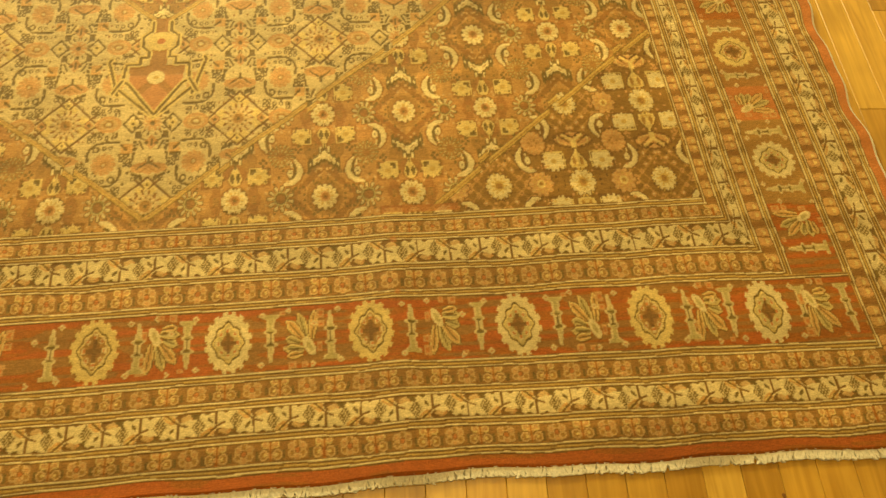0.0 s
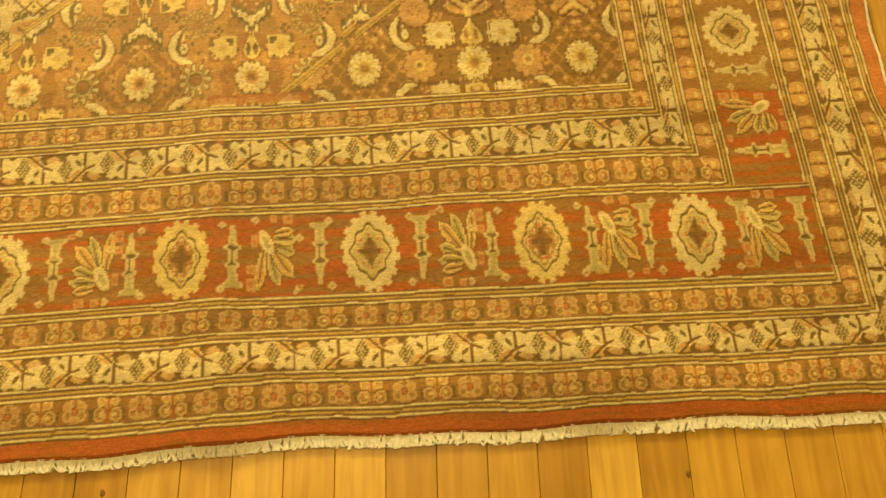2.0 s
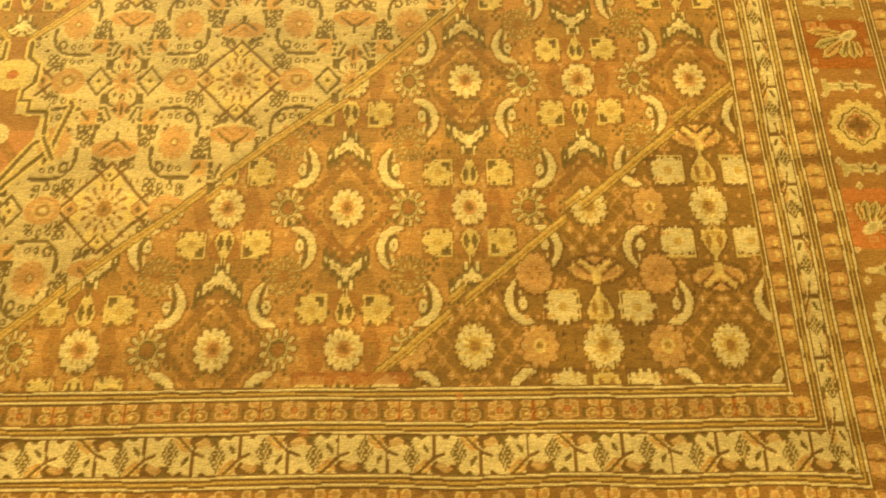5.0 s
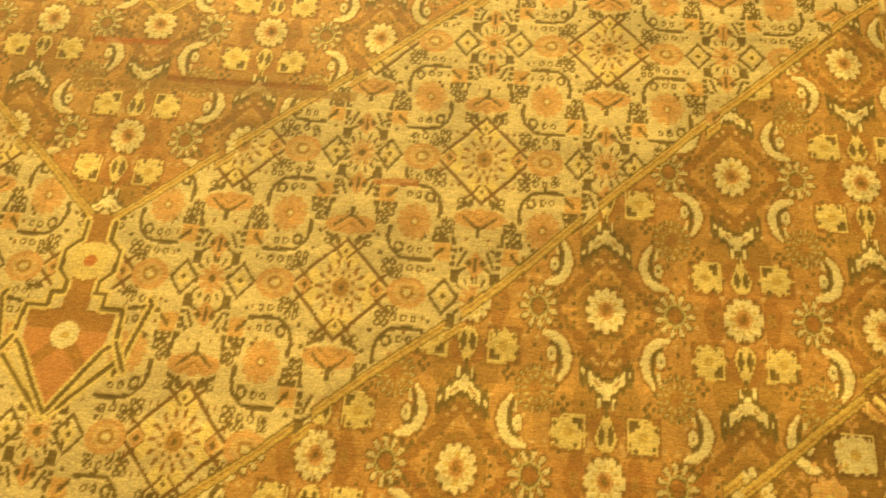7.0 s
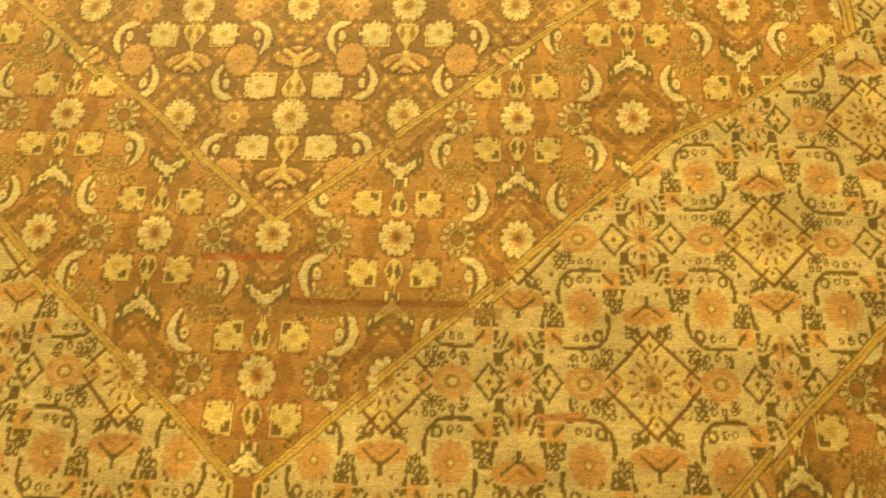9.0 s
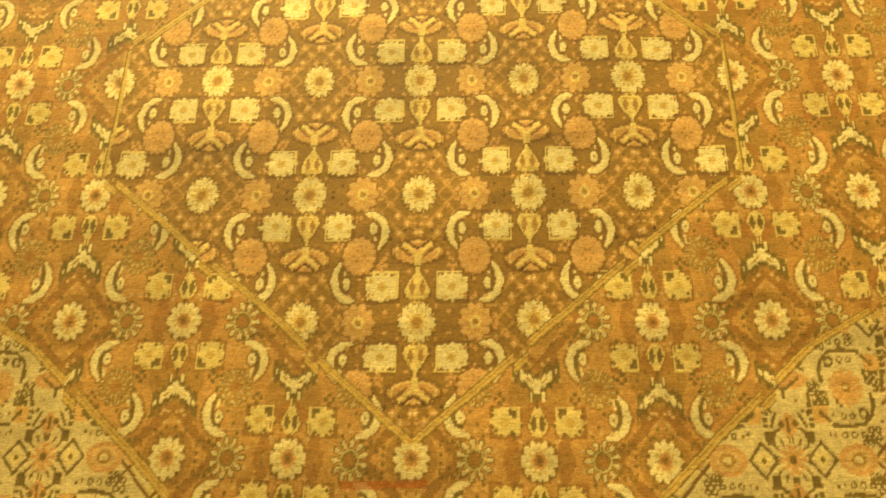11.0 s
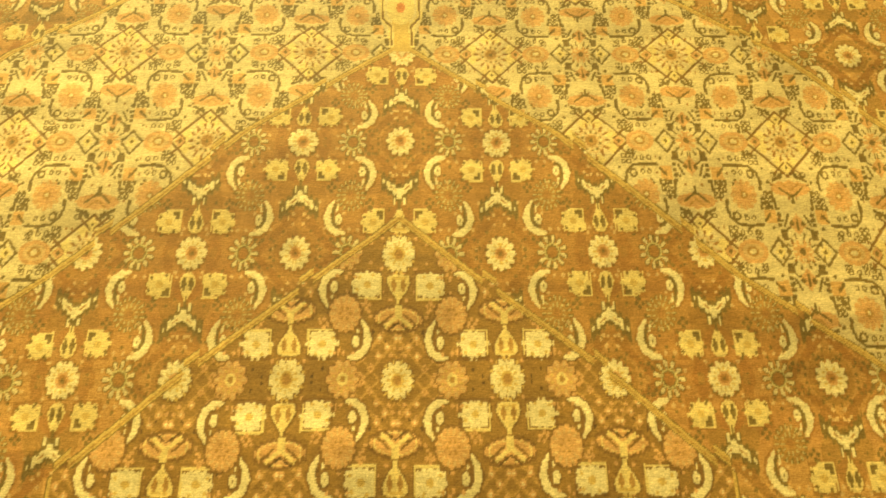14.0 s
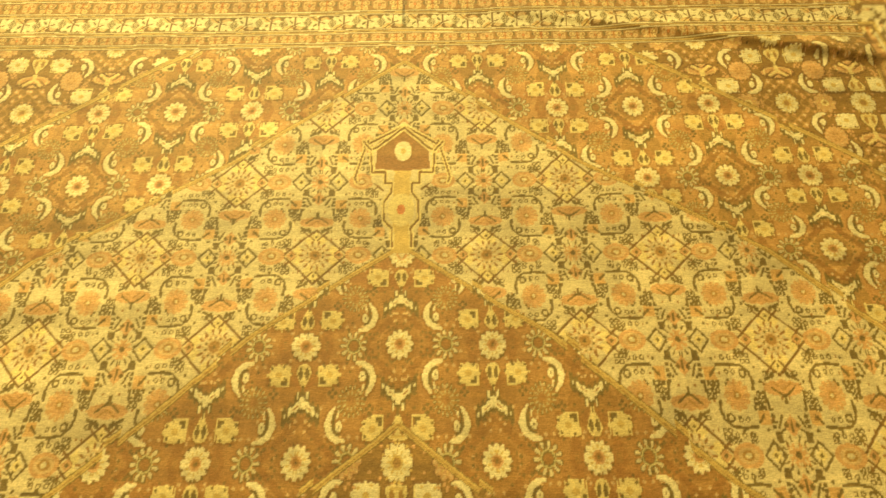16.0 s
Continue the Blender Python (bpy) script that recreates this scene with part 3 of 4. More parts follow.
for along, tip, top in ((-0.784 - Y, 0.243, 0), ((Y - 0.919) * 0.67, 0.192, 1)):
    shield = (ax < np.interp(along, [0.118, 0.122, 0.165, 0.5 * tip + 0.09, tip], [0.0, 0.054, 0.050, 0.040 if top else 0.028, 0.0], left=-1, right=-1))
    neck = (ax < 0.016) & (along > -0.01) & (along < 0.125)
    clear = (ax < np.interp(along, [-0.02, 0.03, 0.055, 0.09, 0.11, 0.8 * tip, tip + 0.012], [0.0, 0.035, 0.042, 0.035, 0.085, 0.085, 0.0], left=-1, right=-1))
    paint(clear & (ax < 0.06), "ivory")
    paint(neck, "gold" if top else "rust")
    paint(np.hypot(ax, along - 0.055) < 0.026, "straw")
    paint(shield, "fox" if top else "rosy")
    paint(shield & (np.abs(ax - (along - 0.155) * 0.9) < 0.010), "rust")
    paint(shield & (along < 0.145), "bark" if top else "rust")
    paint(np.hypot(ax, along - 0.152) < 0.017, "cream")
    paint(np.hypot(ax, along - 0.152) < 0.005, "gold")
    reach = lambda h: h if h < 0.15 else 0.15 + (h - 0.15) * (tip - 0.15) / 0.093
    outer = [(0.0, 0.252), (0.078, 0.172), (0.070, 0.196), (0.094, 0.108), (0.090, 0.10)]
    rim_line = [(0.0, 0.246), (0.052, 0.168), (0.064, 0.158), (0.060, 0.116), (0.034, 0.116), (0.034, 0.098), (0.020, 0.098), (0.020, 0.083), (0.034, 0.068), (0.034, 0.040), (0.018, 0.026), (0.018, 0.0)]
    wing = [(0.064, 0.158), (0.080, 0.19)]
    for line in (outer, rim_line, wing):
        line = [(a, reach(b)) for a, b in line]
        stroke(ax, along, line, 0.0045 if top else 0.0062, "straw")
        stroke(ax, along, line, 0.0018 if top else 0.0026, "walnut" if top else "olive")
    paint(np.hypot(ax, along - 0.055) < 0.008, "coral")

# -- field: repairs and worn places --
for x0, x1, y0, y1, name in ((0.03, 0.258, -0.560, -0.551, "brick"), (-0.02, 0.30, -0.575, -0.56, "tan"), (-0.09, 0.02, -0.50, -0.49, "madder"), (0.70, 0.715, -0.20, -0.18, "coral"), (0.42, 0.56, -1.285, -1.27, "coral"), (0.34, 0.40, -0.70, -0.69, "coral")):
    m = (X > x0) & (X < x1) & (Y > y0) & (Y < y1)
    dye[m] = dye[m] * 0.30 + np.array(DYES[name]) * (0.42 if name == "brick" else 0.6)

# -- borders --
dx_out, dy_lo, dy_hi = np.abs(X) - FIELD_X, FIELD_Y0 - Y, Y - FIELD_Y1
n_side = np.interp(dx_out, SIDE_D, BAND, left=-1)
n_end = np.maximum(np.interp(dy_lo, END_D, BAND, left=-1), np.interp(dy_hi, END_D, BAND, left=-1))
on_side = n_side > n_end
N = np.maximum(n_side, n_end)              # the band, and how far across it
square = (np.floor(n_side) == 3) & (np.floor(n_end) == 3)      # the corners of the main band belong to the ends
on_side &= ~square
N = np.where(square, n_end, N)
S = np.where(on_side, Y - FIELD_Y0, X)     # along the band
band, across = np.floor(N), N - np.floor(N)
border = N >= 0
D = np.where(on_side, dx_out, np.maximum(dy_lo, dy_hi))      # metres out from the field
edges = np.where(on_side[..., None], np.array(SIDE_D), np.array(END_D))
wide = np.where(on_side, np.interp(N, BAND, np.append(np.diff(SIDE_D), 0.04)), np.interp(N, BAND, np.append(np.diff(END_D), 0.04)))
for b in range(9):
    m = band == b
    wide[m] = np.where(on_side[m], (SIDE_D + [0.42])[b + 1] - SIDE_D[b], (END_D + [0.48])[b + 1] - END_D[b])
w = (across - 0.5) * wide                  # metres from the band's middle line
chance = lambda n: (np.sin(n * 78.233 + 4.1) * 43758.5453) % 1.0

# guard stripes: small flowers and scrolled cups by turns at the ends, paired buds along the sides
for b in (0, 2, 4, 6):
    m = border & (band == b)
    sided = on_side[m]
    step = np.where(sided, 0.0525, 0.0405 if b != 4 else 0.043)
    i = np.floor(S[m] / step)
    p, q = S[m] - (i + 0.5) * step, w[m] * 0.020 / (0.5 * wide[m])
    odd = (i % 2 > 0) & ~sided
    even = ~odd & ~sided
    c = np.empty((m.sum(), 3))
    c[:] = 0.5 * np.array(DYES["bark"]) + 0.5 * np.array(DYES["tan"])
    tint = chance(i + 3 * b)

    def mark(where, name):
        c[where] = DYES[name]

    mark((np.abs(np.abs(p) - step * 0.5) < 0.0022) & (np.abs(q) < 0.006 + 0.004 * np.sign(q)), "olive")
    for k in range(6):
        a = math.radians(30 + 60 * k)
        d = np.hypot(p - 0.0098 * math.cos(a), q - 0.0088 * math.sin(a))
        mark(even & (d < 0.0060), "blush")
        mark(even & (d < 0.0034), "rose" if k % 2 else "tan")
    mark(even & (np.hypot(p, q) < 0.0048), "bark")
    mark(even & (np.hypot(p, q) < 0.0032), "coral")
    for s in (1, -1):
        d = np.hypot(p - s * 0.0105, q - 0.0045)
        mark(odd & (d < 0.0086), "walnut")
        mark(odd & (d < 0.0074), "blush")
        mark(odd & (d < 0.0050), "tan")
        mark(odd & (np.hypot(p - s * 0.0085, q - 0.0045) < 0.0024), "straw")
        d = np.hypot(p - s * 0.0085, q + 0.0090)
        mark(odd & (d < 0.0056), "straw")
        mark(odd & (d < 0.0034), "rose")
    mark(odd & (np.hypot(p, q + 0.0062) < 0.0052), "apricot")
    mark(odd & (np.hypot(p, q - 0.006) < 0.0040), "rose")
    mark(odd & (np.abs(p) < 0.0012) & (np.abs(q) < 0.012), "brick")
    # paired buds
    mark(sided, "tan")
    mark(sided & (np.abs(p) > 0.0210), "bark")
    for s in (1, -1):
        d = np.hypot((p - s * 0.0085) / 0.0110, q / 0.0150)
        mark(sided & (d < 1.05), "walnut")
        mark(sided & (d < 0.94), "apricot")
        mark(sided & (d < 0.94) & (tint > 0.55), "rose")
        mark(sided & (d < 0.45) & (q > 0), "straw")
    mark(sided & (np.abs(p) < 0.0014) & (np.abs(q) < 0.009), "bark")
    dye[m] = c * (0.88 + 0.24 * tint)[:, None]

# cream stripes: a forked vine with dark and rosy leaves and small latticed flowers
for b in (1, 5):
    m = border & (band == b)
    per = np.where(on_side[m], 0.158, 0.112)
    i = np.floor(S[m] / per)
    t, h = (S[m] - i * per) / per, across[m]         # 0 to 1 along one turn of the vine, and across it
    c = np.empty((m.sum(), 3))
    c[:] = DYES["cream"]

    def spot(t0, h0, rt, rh, name, slant=0.0):
        dt = (t - t0 + 0.5) % 1 - 0.5
        # leaves come to a point at both ends
        c[np.abs((dt - slant * (h - h0)) / rt) ** 1.3 + np.abs((h - h0) / rh) ** 1.3 < 1] = DYES[name]

    def twig(t0, h0, t1, h1, half, name="walnut"):
        dt = (t - t0 + 0.5) % 1 - 0.5
        lx, ly = (t1 - t0) * 2.0, h1 - h0
        f = np.clip((dt * 2.0 * lx + (h - h0) * ly) / (lx * lx + ly * ly), 0, 1)
        c[np.hypot(dt * 2.0 - f * lx, h - h0 - f * ly) < half] = DYES[name]

    for t0, s in ((0.0, 1), (0.5, -1)):
        y = lambda k: 0.5 + s * k
        spot(t0 + 0.10, y(-0.44), 0.085, 0.17, "olive", 0.2 * s)
        spot(t0 + 0.40, y(-0.44), 0.075, 0.16, "walnut", -0.2 * s)
        spot(t0 + 0.13, y(0.27), 0.085, 0.20, "apricot", -0.22 * s)
        spot(t0 + 0.12, y(0.30), 0.050, 0.12, "straw", -0.22 * s)
        spot(t0 + 0.31, y(0.30), 0.100, 0.19, "walnut", 0.18 * s)
        spot(t0 + 0.35, y(0.23), 0.075, 0.10, "blush", 0.30 * s)
        spot(t0 + 0.45, y(0.36), 0.070, 0.20, "olive", -0.20 * s)
        twig(t0 + 0.25, y(-0.46), t0 + 0.25, y(0.08), 0.034)
        twig(t0 + 0.25, y(0.06), t0 + 0.06, y(0.40), 0.030)
        twig(t0 + 0.25, y(0.06), t0 + 0.36, y(-0.02), 0.030)
        dt = (t - t0 - 0.02 + 0.5) % 1 - 0.5
        e1, e2 = dt / 0.095 + (h - y(0.05)) / 0.30, dt / 0.095 - (h - y(0.05)) / 0.30
        inside_it = (np.maximum(np.abs(e1), np.abs(e2)) < 1)
        c[inside_it] = DYES["olive"]
        c[inside_it & ((e1 * 2.0) % 1 > 0.36) & ((e2 * 2.0) % 1 > 0.36)] = DYES["ivory"]
        spot(t0 + 0.17, y(-0.10), 0.030, 0.10, "olive", 0.3 * s)
        spot(t0 - 0.08, y(-0.24), 0.030, 0.09, "rose", 0.3 * s)
        twig(t0 - 0.05, y(-0.20), t0 + 0.04, y(-0.34), 0.030)
    dye[m] = c * (0.88 + 0.24 * chance(i))[:, None]

# main band: scalloped medallions, spindles and leaf fans on red
main = border & (band == 3)
paint(main, "brick")
flame = smooth_noise(SHAPE, (420, 40), rng)
dye[main & (flame > 0.35)] = DYES["madder"]
dye[main & (flame < -0.22)] = DYES["fox"]
END_OVALS = [-1.07 + 0.226 * k for k in range(4)] + [-0.057, 0.156, 0.387, 0.635, 0.862, 1.072]
SIDE_OVALS = [0.084 + 0.282 * k for k in range(10)]


def ground(sel, s0, half, name):
    m = main & sel & (np.abs(S - s0) < half)
    dye[m] = DYES[name]


def stamp(sel, s0, half):
    """The knots of the main band near s0, as places along and across."""
    m = main & sel & (np.abs(S - s0) < half)
    return m, S[m] - s0, w[m]


def medallion(sel, s0, k, flat=1.0):
    m, p, q = stamp(sel, s0, 0.06)
    rp, rq = (0.038, 0.0570) if flat == 1.0 else (0.044, 0.0420)
    rad, ang = np.hypot(p / rp, q / rq), np.arctan2(q / rq, p / rp)
    c = dye[m]
    lobe = 1 - 0.10 * (np.cos(ang * 16) > 0.1)
    tone = ("cream", "straw")[k % 2]
    c[rad < lobe] = DYES[tone]
    diamond = 0.70 * (1 - 0.12 * np.abs(np.sin(ang * 2)) + 0.05 * np.cos(ang * 8))
    c[rad < diamond] = DYES["olive"]
    c[rad < diamond - 0.07] = DYES["straw"]
    c[rad < diamond - 0.14] = DYES[("sage", "tan")[k % 2]]
    c[(rad < 0.52) & (rad > 0.30) & (np.cos(ang * 8) > 0.0)] = DYES["ivory"]
    c[(rad < 0.44) & (rad > 0.36) & (np.cos(ang * 8) > 0.4)] = DYES["coral"]
    c[rad < 0.26] = DYES["bark"]
    c[(rad < 0.34) & (np.minimum(np.abs(p) / rp, np.abs(q) / rq) < 0.07)] = DYES["walnut"]
    dye[m] = c


def spindle(sel, s0, way, flat=1.0):
    m, p, q = stamp(sel, s0, 0.018)
    f = q * way / (0.044 * flat)                    # -1 the point, 1 the broad foot
    half = np.interp(f, [-1, -0.9, -0.35, -0.3, -0.22, -0.15, 0.2, 0.26, 0.34, 0.4, 0.8, 0.86, 1.0], [0.002, 0.003, 0.006, 0.011, 0.011, 0.006, 0.006, 0.010, 0.010, 0.006, 0.007, 0.013, 0.0135], left=-1, right=-1)
    c = dye[m]
    c[np.abs(p) < half] = DYES["ivory"]
    c[(np.abs(p) < half - 0.0048)] = DYES["olive"]
    c[(np.abs(p) < half - 0.0040) & (np.abs(f) > 0.3)] = DYES["sage"]
    dye[m] = c


def fan(sel, s0, way, flat=1.0):
    """A bunch of pointed leaves, tipped up or down."""
    m, p, q = stamp(sel, s0, 0.055)
    p, q = 1.22 * p * way, q * way / flat
    c = dye[m]
    for px, py, ang, length, half, name in (
            (-0.022, -0.005, 97, 0.058, 0.0055, "gold"), (-0.012, -0.004, 70, 0.054, 0.006, "straw"), (-0.006, -0.006, 48, 0.056, 0.006, "gold"),
            (0.000, -0.012, 20, 0.034, 0.0055, "straw"), (-0.006, -0.022, 2, 0.042, 0.0055, "straw"), (-0.004, -0.030, -6, 0.034, 0.0045, "gold")):
        ca, sa = math.cos(math.radians(ang)), math.sin(math.radians(ang))
        length = 0.92 * length
        a, n = (p - px) * ca + (q - py) * sa, -(p - px) * sa + (q - py) * ca
        taper = 1.5 * half * np.clip((1.04 - a / length) * 3.2, 0, 1) * np.clip(0.55 + a / length, 0, 1)
        on = (a > 0) & (a < length)
        c[on & (np.abs(n) < taper + 0.0022)] = DYES["walnut"]
        c[on & (np.abs(n) < taper)] = DYES["straw"]
        c[on & (np.abs(n) < taper - 0.0024)] = DYES["apricot" if name == "gold" else "sage"]
        c[on & (np.abs(n) < 0.0013) & (a < length * 0.8)] = DYES["olive"]
    a, n = (p + 0.017) * 0.5 + (q + 0.018) * 0.866, -(p + 0.017) * 0.866 + (q + 0.018) * 0.5
    c[np.hypot(a / 0.019, n / 0.0095) < 1] = DYES["cream"]
    c[np.hypot(a / 0.010, n / 0.004) < 1] = DYES["sage"]
    for px, py, ww, hh in ((-0.040, 0.020, 0.007, 0.006), (-0.040, 0.040, 0.008, 0.009), (-0.037, -0.020, 0.005, 0.009), (0.018, -0.050, 0.008, 0.007), (-0.006, -0.052, 0.006, 0.006), (0.036, 0.046, 0.006, 0.004)):
        ring_d = np.maximum(np.abs(p - px) / ww, np.abs(q - py) / hh)
        c[ring_d < 1] = DYES["rose"]
        c[ring_d < 0.45] = DYES["coral"]
    dye[m] = c


def dots(sel, s0, flat=1.0):
    m, p, q = stamp(sel, s0, 0.10)
    c = dye[m]
    for px, py in ((-0.052, 0.046), (0.052, 0.046), (-0.054, -0.046), (0.054, -0.044), (-0.098, 0.050), (0.096, -0.050), (0.092, 0.02), (-0.094, -0.022)):
        c[np.abs(p - px) + np.abs(q / flat - py) < 0.0065] = DYES["ivory"]
        c[np.abs(p - px) + np.abs(q / flat - py) < 0.002] = DYES["coral"]
    dye[m] = c


ends, sides = ~on_side, on_side
for sel, places, flat in ((ends, END_OVALS, 1.0), (sides, SIDE_OVALS, 0.86)):
    for k, s0 in enumerate(places):
        if sel is sides:
            ground(sel, s0, 0.098, ("tan", "rust")[k % 2])
            m = main & sel & (np.abs(S - s0) < 0.098) & (np.abs(np.abs(w) - 0.052) < 0.003)
            paint(m, "umber")
            ground(sel, s0 + 0.141, 0.043, ("coral", "brick")[k % 2])
        gap = (places[k + 1] - s0 if k + 1 < len(places) else 0.24) / 2
        dots(sel, s0, flat)
        fan(sel, s0 + gap if abs(s0 - 1.072) > 0.001 else 9, (1, -1)[k % 2], flat)
        spindle(sel, s0 - 0.067, (1, -1)[k % 2], flat)
        spindle(sel, s0 + 0.067, (1, -1)[k % 2], flat)
        medallion(sel, s0, k + (1 if sel is ends else 0), flat)

fan(sides, -0.057, -1, 0.86)
spindle(sides, -0.105, 1, 0.86)
fan(ends, 1.170, 1)
spindle(ends, 1.222, -1)

# outer red band, and the gold and dark lines between all bands
paint(border & (band >= 7), "madder")
dye[border & (band >= 7) & on_side] = np.array(DYES["coral"]) * 1.05
dye[border & (band >= 7) & (flame < -0.3) & ~on_side] = DYES["brick"]
for b in range(8):
    e = D - edges[..., b]
    paint((np.abs(e) < 0.0088), "walnut")
    paint((np.abs(e) < 0.0068), "cream")
    paint((np.abs(e) < 0.0042), "walnut")
    paint((np.abs(e) < 0.0013), "gold")

# small mends in the border
for x0, y0, r0 in ((0.437, -1.343, 0.006), (0.436, -1.447, 0.005), (0.62, -1.30, 0.004)):
    m = np.hypot(X - x0, Y - y0) < r0
    dye[m] = dye[m] * 0.4 + np.array(DYES["coral"]) * 0.6
# a crease in the far border: its shade is darkened into the dye
m = (np.abs(X + 0.006) < 0.003) & (Y > 1.515)
dye[m] *= 0.45
# dye lots: the wool changes a little from row to row
lots = smooth_noise((SHAPE[0], 1), (150, 1), rng) * 0.08 + smooth_noise(SHAPE, (55, 4), rng) * 0.10
dye *= (1 + lots)[..., None]
# worn pile: neighbouring knots run into one another
for axis in (0, 1):
    dye = 0.92 * dye + 0.04 * (np.roll(dye, 1, axis) + np.roll(dye, -1, axis))
# every knot takes the dye a little differently
dye *= (1 + 0.07 * rng.standard_normal(SHAPE))[..., None].clip(0.7, 1.3)
# ---- the carpet as a thing: one pile mesh a band ----
def drawn_out(x, y):
    """Where a knot has crept to: the fringed end runs askew, the sides waver."""
    askew = -0.026 * np.clip((x - 0.50) / 0.75, 0, 1.2) * np.clip((-1.28 - y) / 0.32, 0, 1)
    side = np.clip((np.abs(x) - 1.33) / 0.07, 0, 1) * (0.0045 * np.sin(y * 31 + 0.6) + 0.003 * np.sin(y * 53) + 0.003 * np.sin(y * 7))
    end = np.clip((np.abs(y) - 1.70) / 0.05, 0, 1) * (0.0022 * np.sin(x * 13 + 1.0) + 0.0014 * np.sin(x * 37))
    return x + side, y + askew + end


def pile_height(x, y):
    z = 0.0016 * np.sin(3.1 * x + 1.2) * np.sin(2.3 * y + 0.4) + 0.0012 * np.sin(7.3 * x - 3.0 * y) * (0.5 + 0.5 * np.sin(1.7 * y))
    # two shallow waves that run in from the fringe
    fall = np.clip((-1.15 - y) / 0.3, 0, 1)
    z += fall * (0.007 * np.exp(-((x - 0.43) / 0.04) ** 2) + 0.006 * np.exp(-((x - 0.90) / 0.045) ** 2) - 0.002)
    # the ruck across the far border
    mid = 1.575 - 0.20 * np.clip((x - 0.1) / 0.95, 0, 1) ** 1.15
    rise = np.interp(x, [0.05, 0.3, 0.7, 0.92, 1.05, 1.3], [0, 0.007, 0.011, 0.020, 0.013, 0])
    s = y - mid
    z += rise * np.where(s < 0, np.exp(-(s / 0.012) ** 2), np.exp(-(s / 0.055) ** 2))
    return z


Z = pile_height(X0, Y0)
# the iron in the dark dyes has eaten their wool, so that it lies lower than the pale wool beside it
worn = dye @ np.array([0.35, 0.55, 0.10])
for axis in (0, 1):
    worn = 0.5 * worn + 0.25 * (np.roll(worn, 1, axis) + np.roll(worn, -1, axis))
Z += 0.0008 * np.clip((worn - 0.26) / 0.2, -1, 0.6)
rim = np.minimum(np.minimum(X0 - xs[0], xs[-1] - X0), np.minimum(Y0 - ys[0], ys[-1] - Y0))
Z = np.where(rim < KNOT * 0.5, FLOOR_Z + 0.001, np.where(rim < KNOT * 1.5, FLOOR_Z * 0.45, Z))

carpet = tagged(new("carpet"), "large antique wool carpet with rosettes, rust and ivory ground", "carpet")
carpet.location = (0, 0, FLOOR_Z)
index = np.arange(SHAPE[0] * SHAPE[1]).reshape(SHAPE)


def weave(step, chosen):
    """Quads of that many knots a side, and the band of each, where chosen(x, y) holds."""
    i = index[::step, ::step]
    q = np.stack([i[:-1, :-1], i[:-1, 1:], i[1:, 1:], i[1:, :-1]], -1)
    b = np.where(border, np.floor(N), -1)[::step, ::step][:-1, :-1]
    m = chosen(X0[::step, ::step][:-1, :-1], Y0[::step, ::step][:-1, :-1])
    return q[m], b[m]


# knot by knot where the carpet is seen, wider quads in its far corner and edges
def far(x, y):
    e = 1e-6
    return (x < -0.96 - e) | (y > 1.62 - e) | ((y < -0.75 - e) & (x < -0.50 - e)) | ((x > FIELD_X - e) & (y > -0.40 - e))


near_q, near_b = weave(1, lambda x, y: ~far(x, y))
far_q, far_b = weave(4, far)
quads, face_band = np.concatenate([near_q, far_q]), np.concatenate([near_b, far_b])
points = np.stack([*drawn_out(X0, Y0), Z - FLOOR_Z], -1).reshape(-1, 3)
tints = np.concatenate([dye.reshape(-1, 3), np.ones((dye.shape[0] * dye.shape[1], 1))], 1)


def pile_part(name, chosen, label=""):
    q = quads[chosen]
    used, local = np.unique(q.ravel(), return_inverse=True)
    me = bpy.data.meshes.new(name)
    me.vertices.add(len(used))
    me.vertices.foreach_set("co", points[used].astype(np.float32).ravel())
    me.loops.add(len(local))
    me.loops.foreach_set("vertex_index", local.astype(np.int32).ravel())
    me.polygons.add(len(q))
    me.polygons.foreach_set("loop_start", np.arange(0, len(local), 4, dtype=np.int32))
    me.update(calc_edges=True)
    layer = me.color_attributes.new("dye", "FLOAT_COLOR", "POINT")
    layer.data.foreach_set("color", tints[used].astype(np.float32).ravel())
    me.materials.append(WOOL)
    ob = new(name, me)
    ob.parent = carpet
    if label:
        ob["label"] = label
    return ob


pile_part("field", face_band < 0, "rust, ivory and walnut field of small flowers")
pile_part("guard_border", (face_band == 0), "tan guard stripe of small rosettes")
pile_part("vine_border", (face_band == 1), "cream stripe with a leafy vine")
pile_part("guard_border", (face_band == 2), "tan guard stripe of small rosettes")
pile_part("main_border", (face_band == 3), "red band with cream medallions")
pile_part("guard_border", (face_band == 4), "tan guard stripe of small rosettes")
pile_part("vine_border", (face_band == 5), "cream stripe with a leafy vine")
pile_part("guard_border", (face_band == 6), "tan guard stripe of small rosettes")
pile_part("outer_band", (face_band >= 7), "plain madder red edge band")


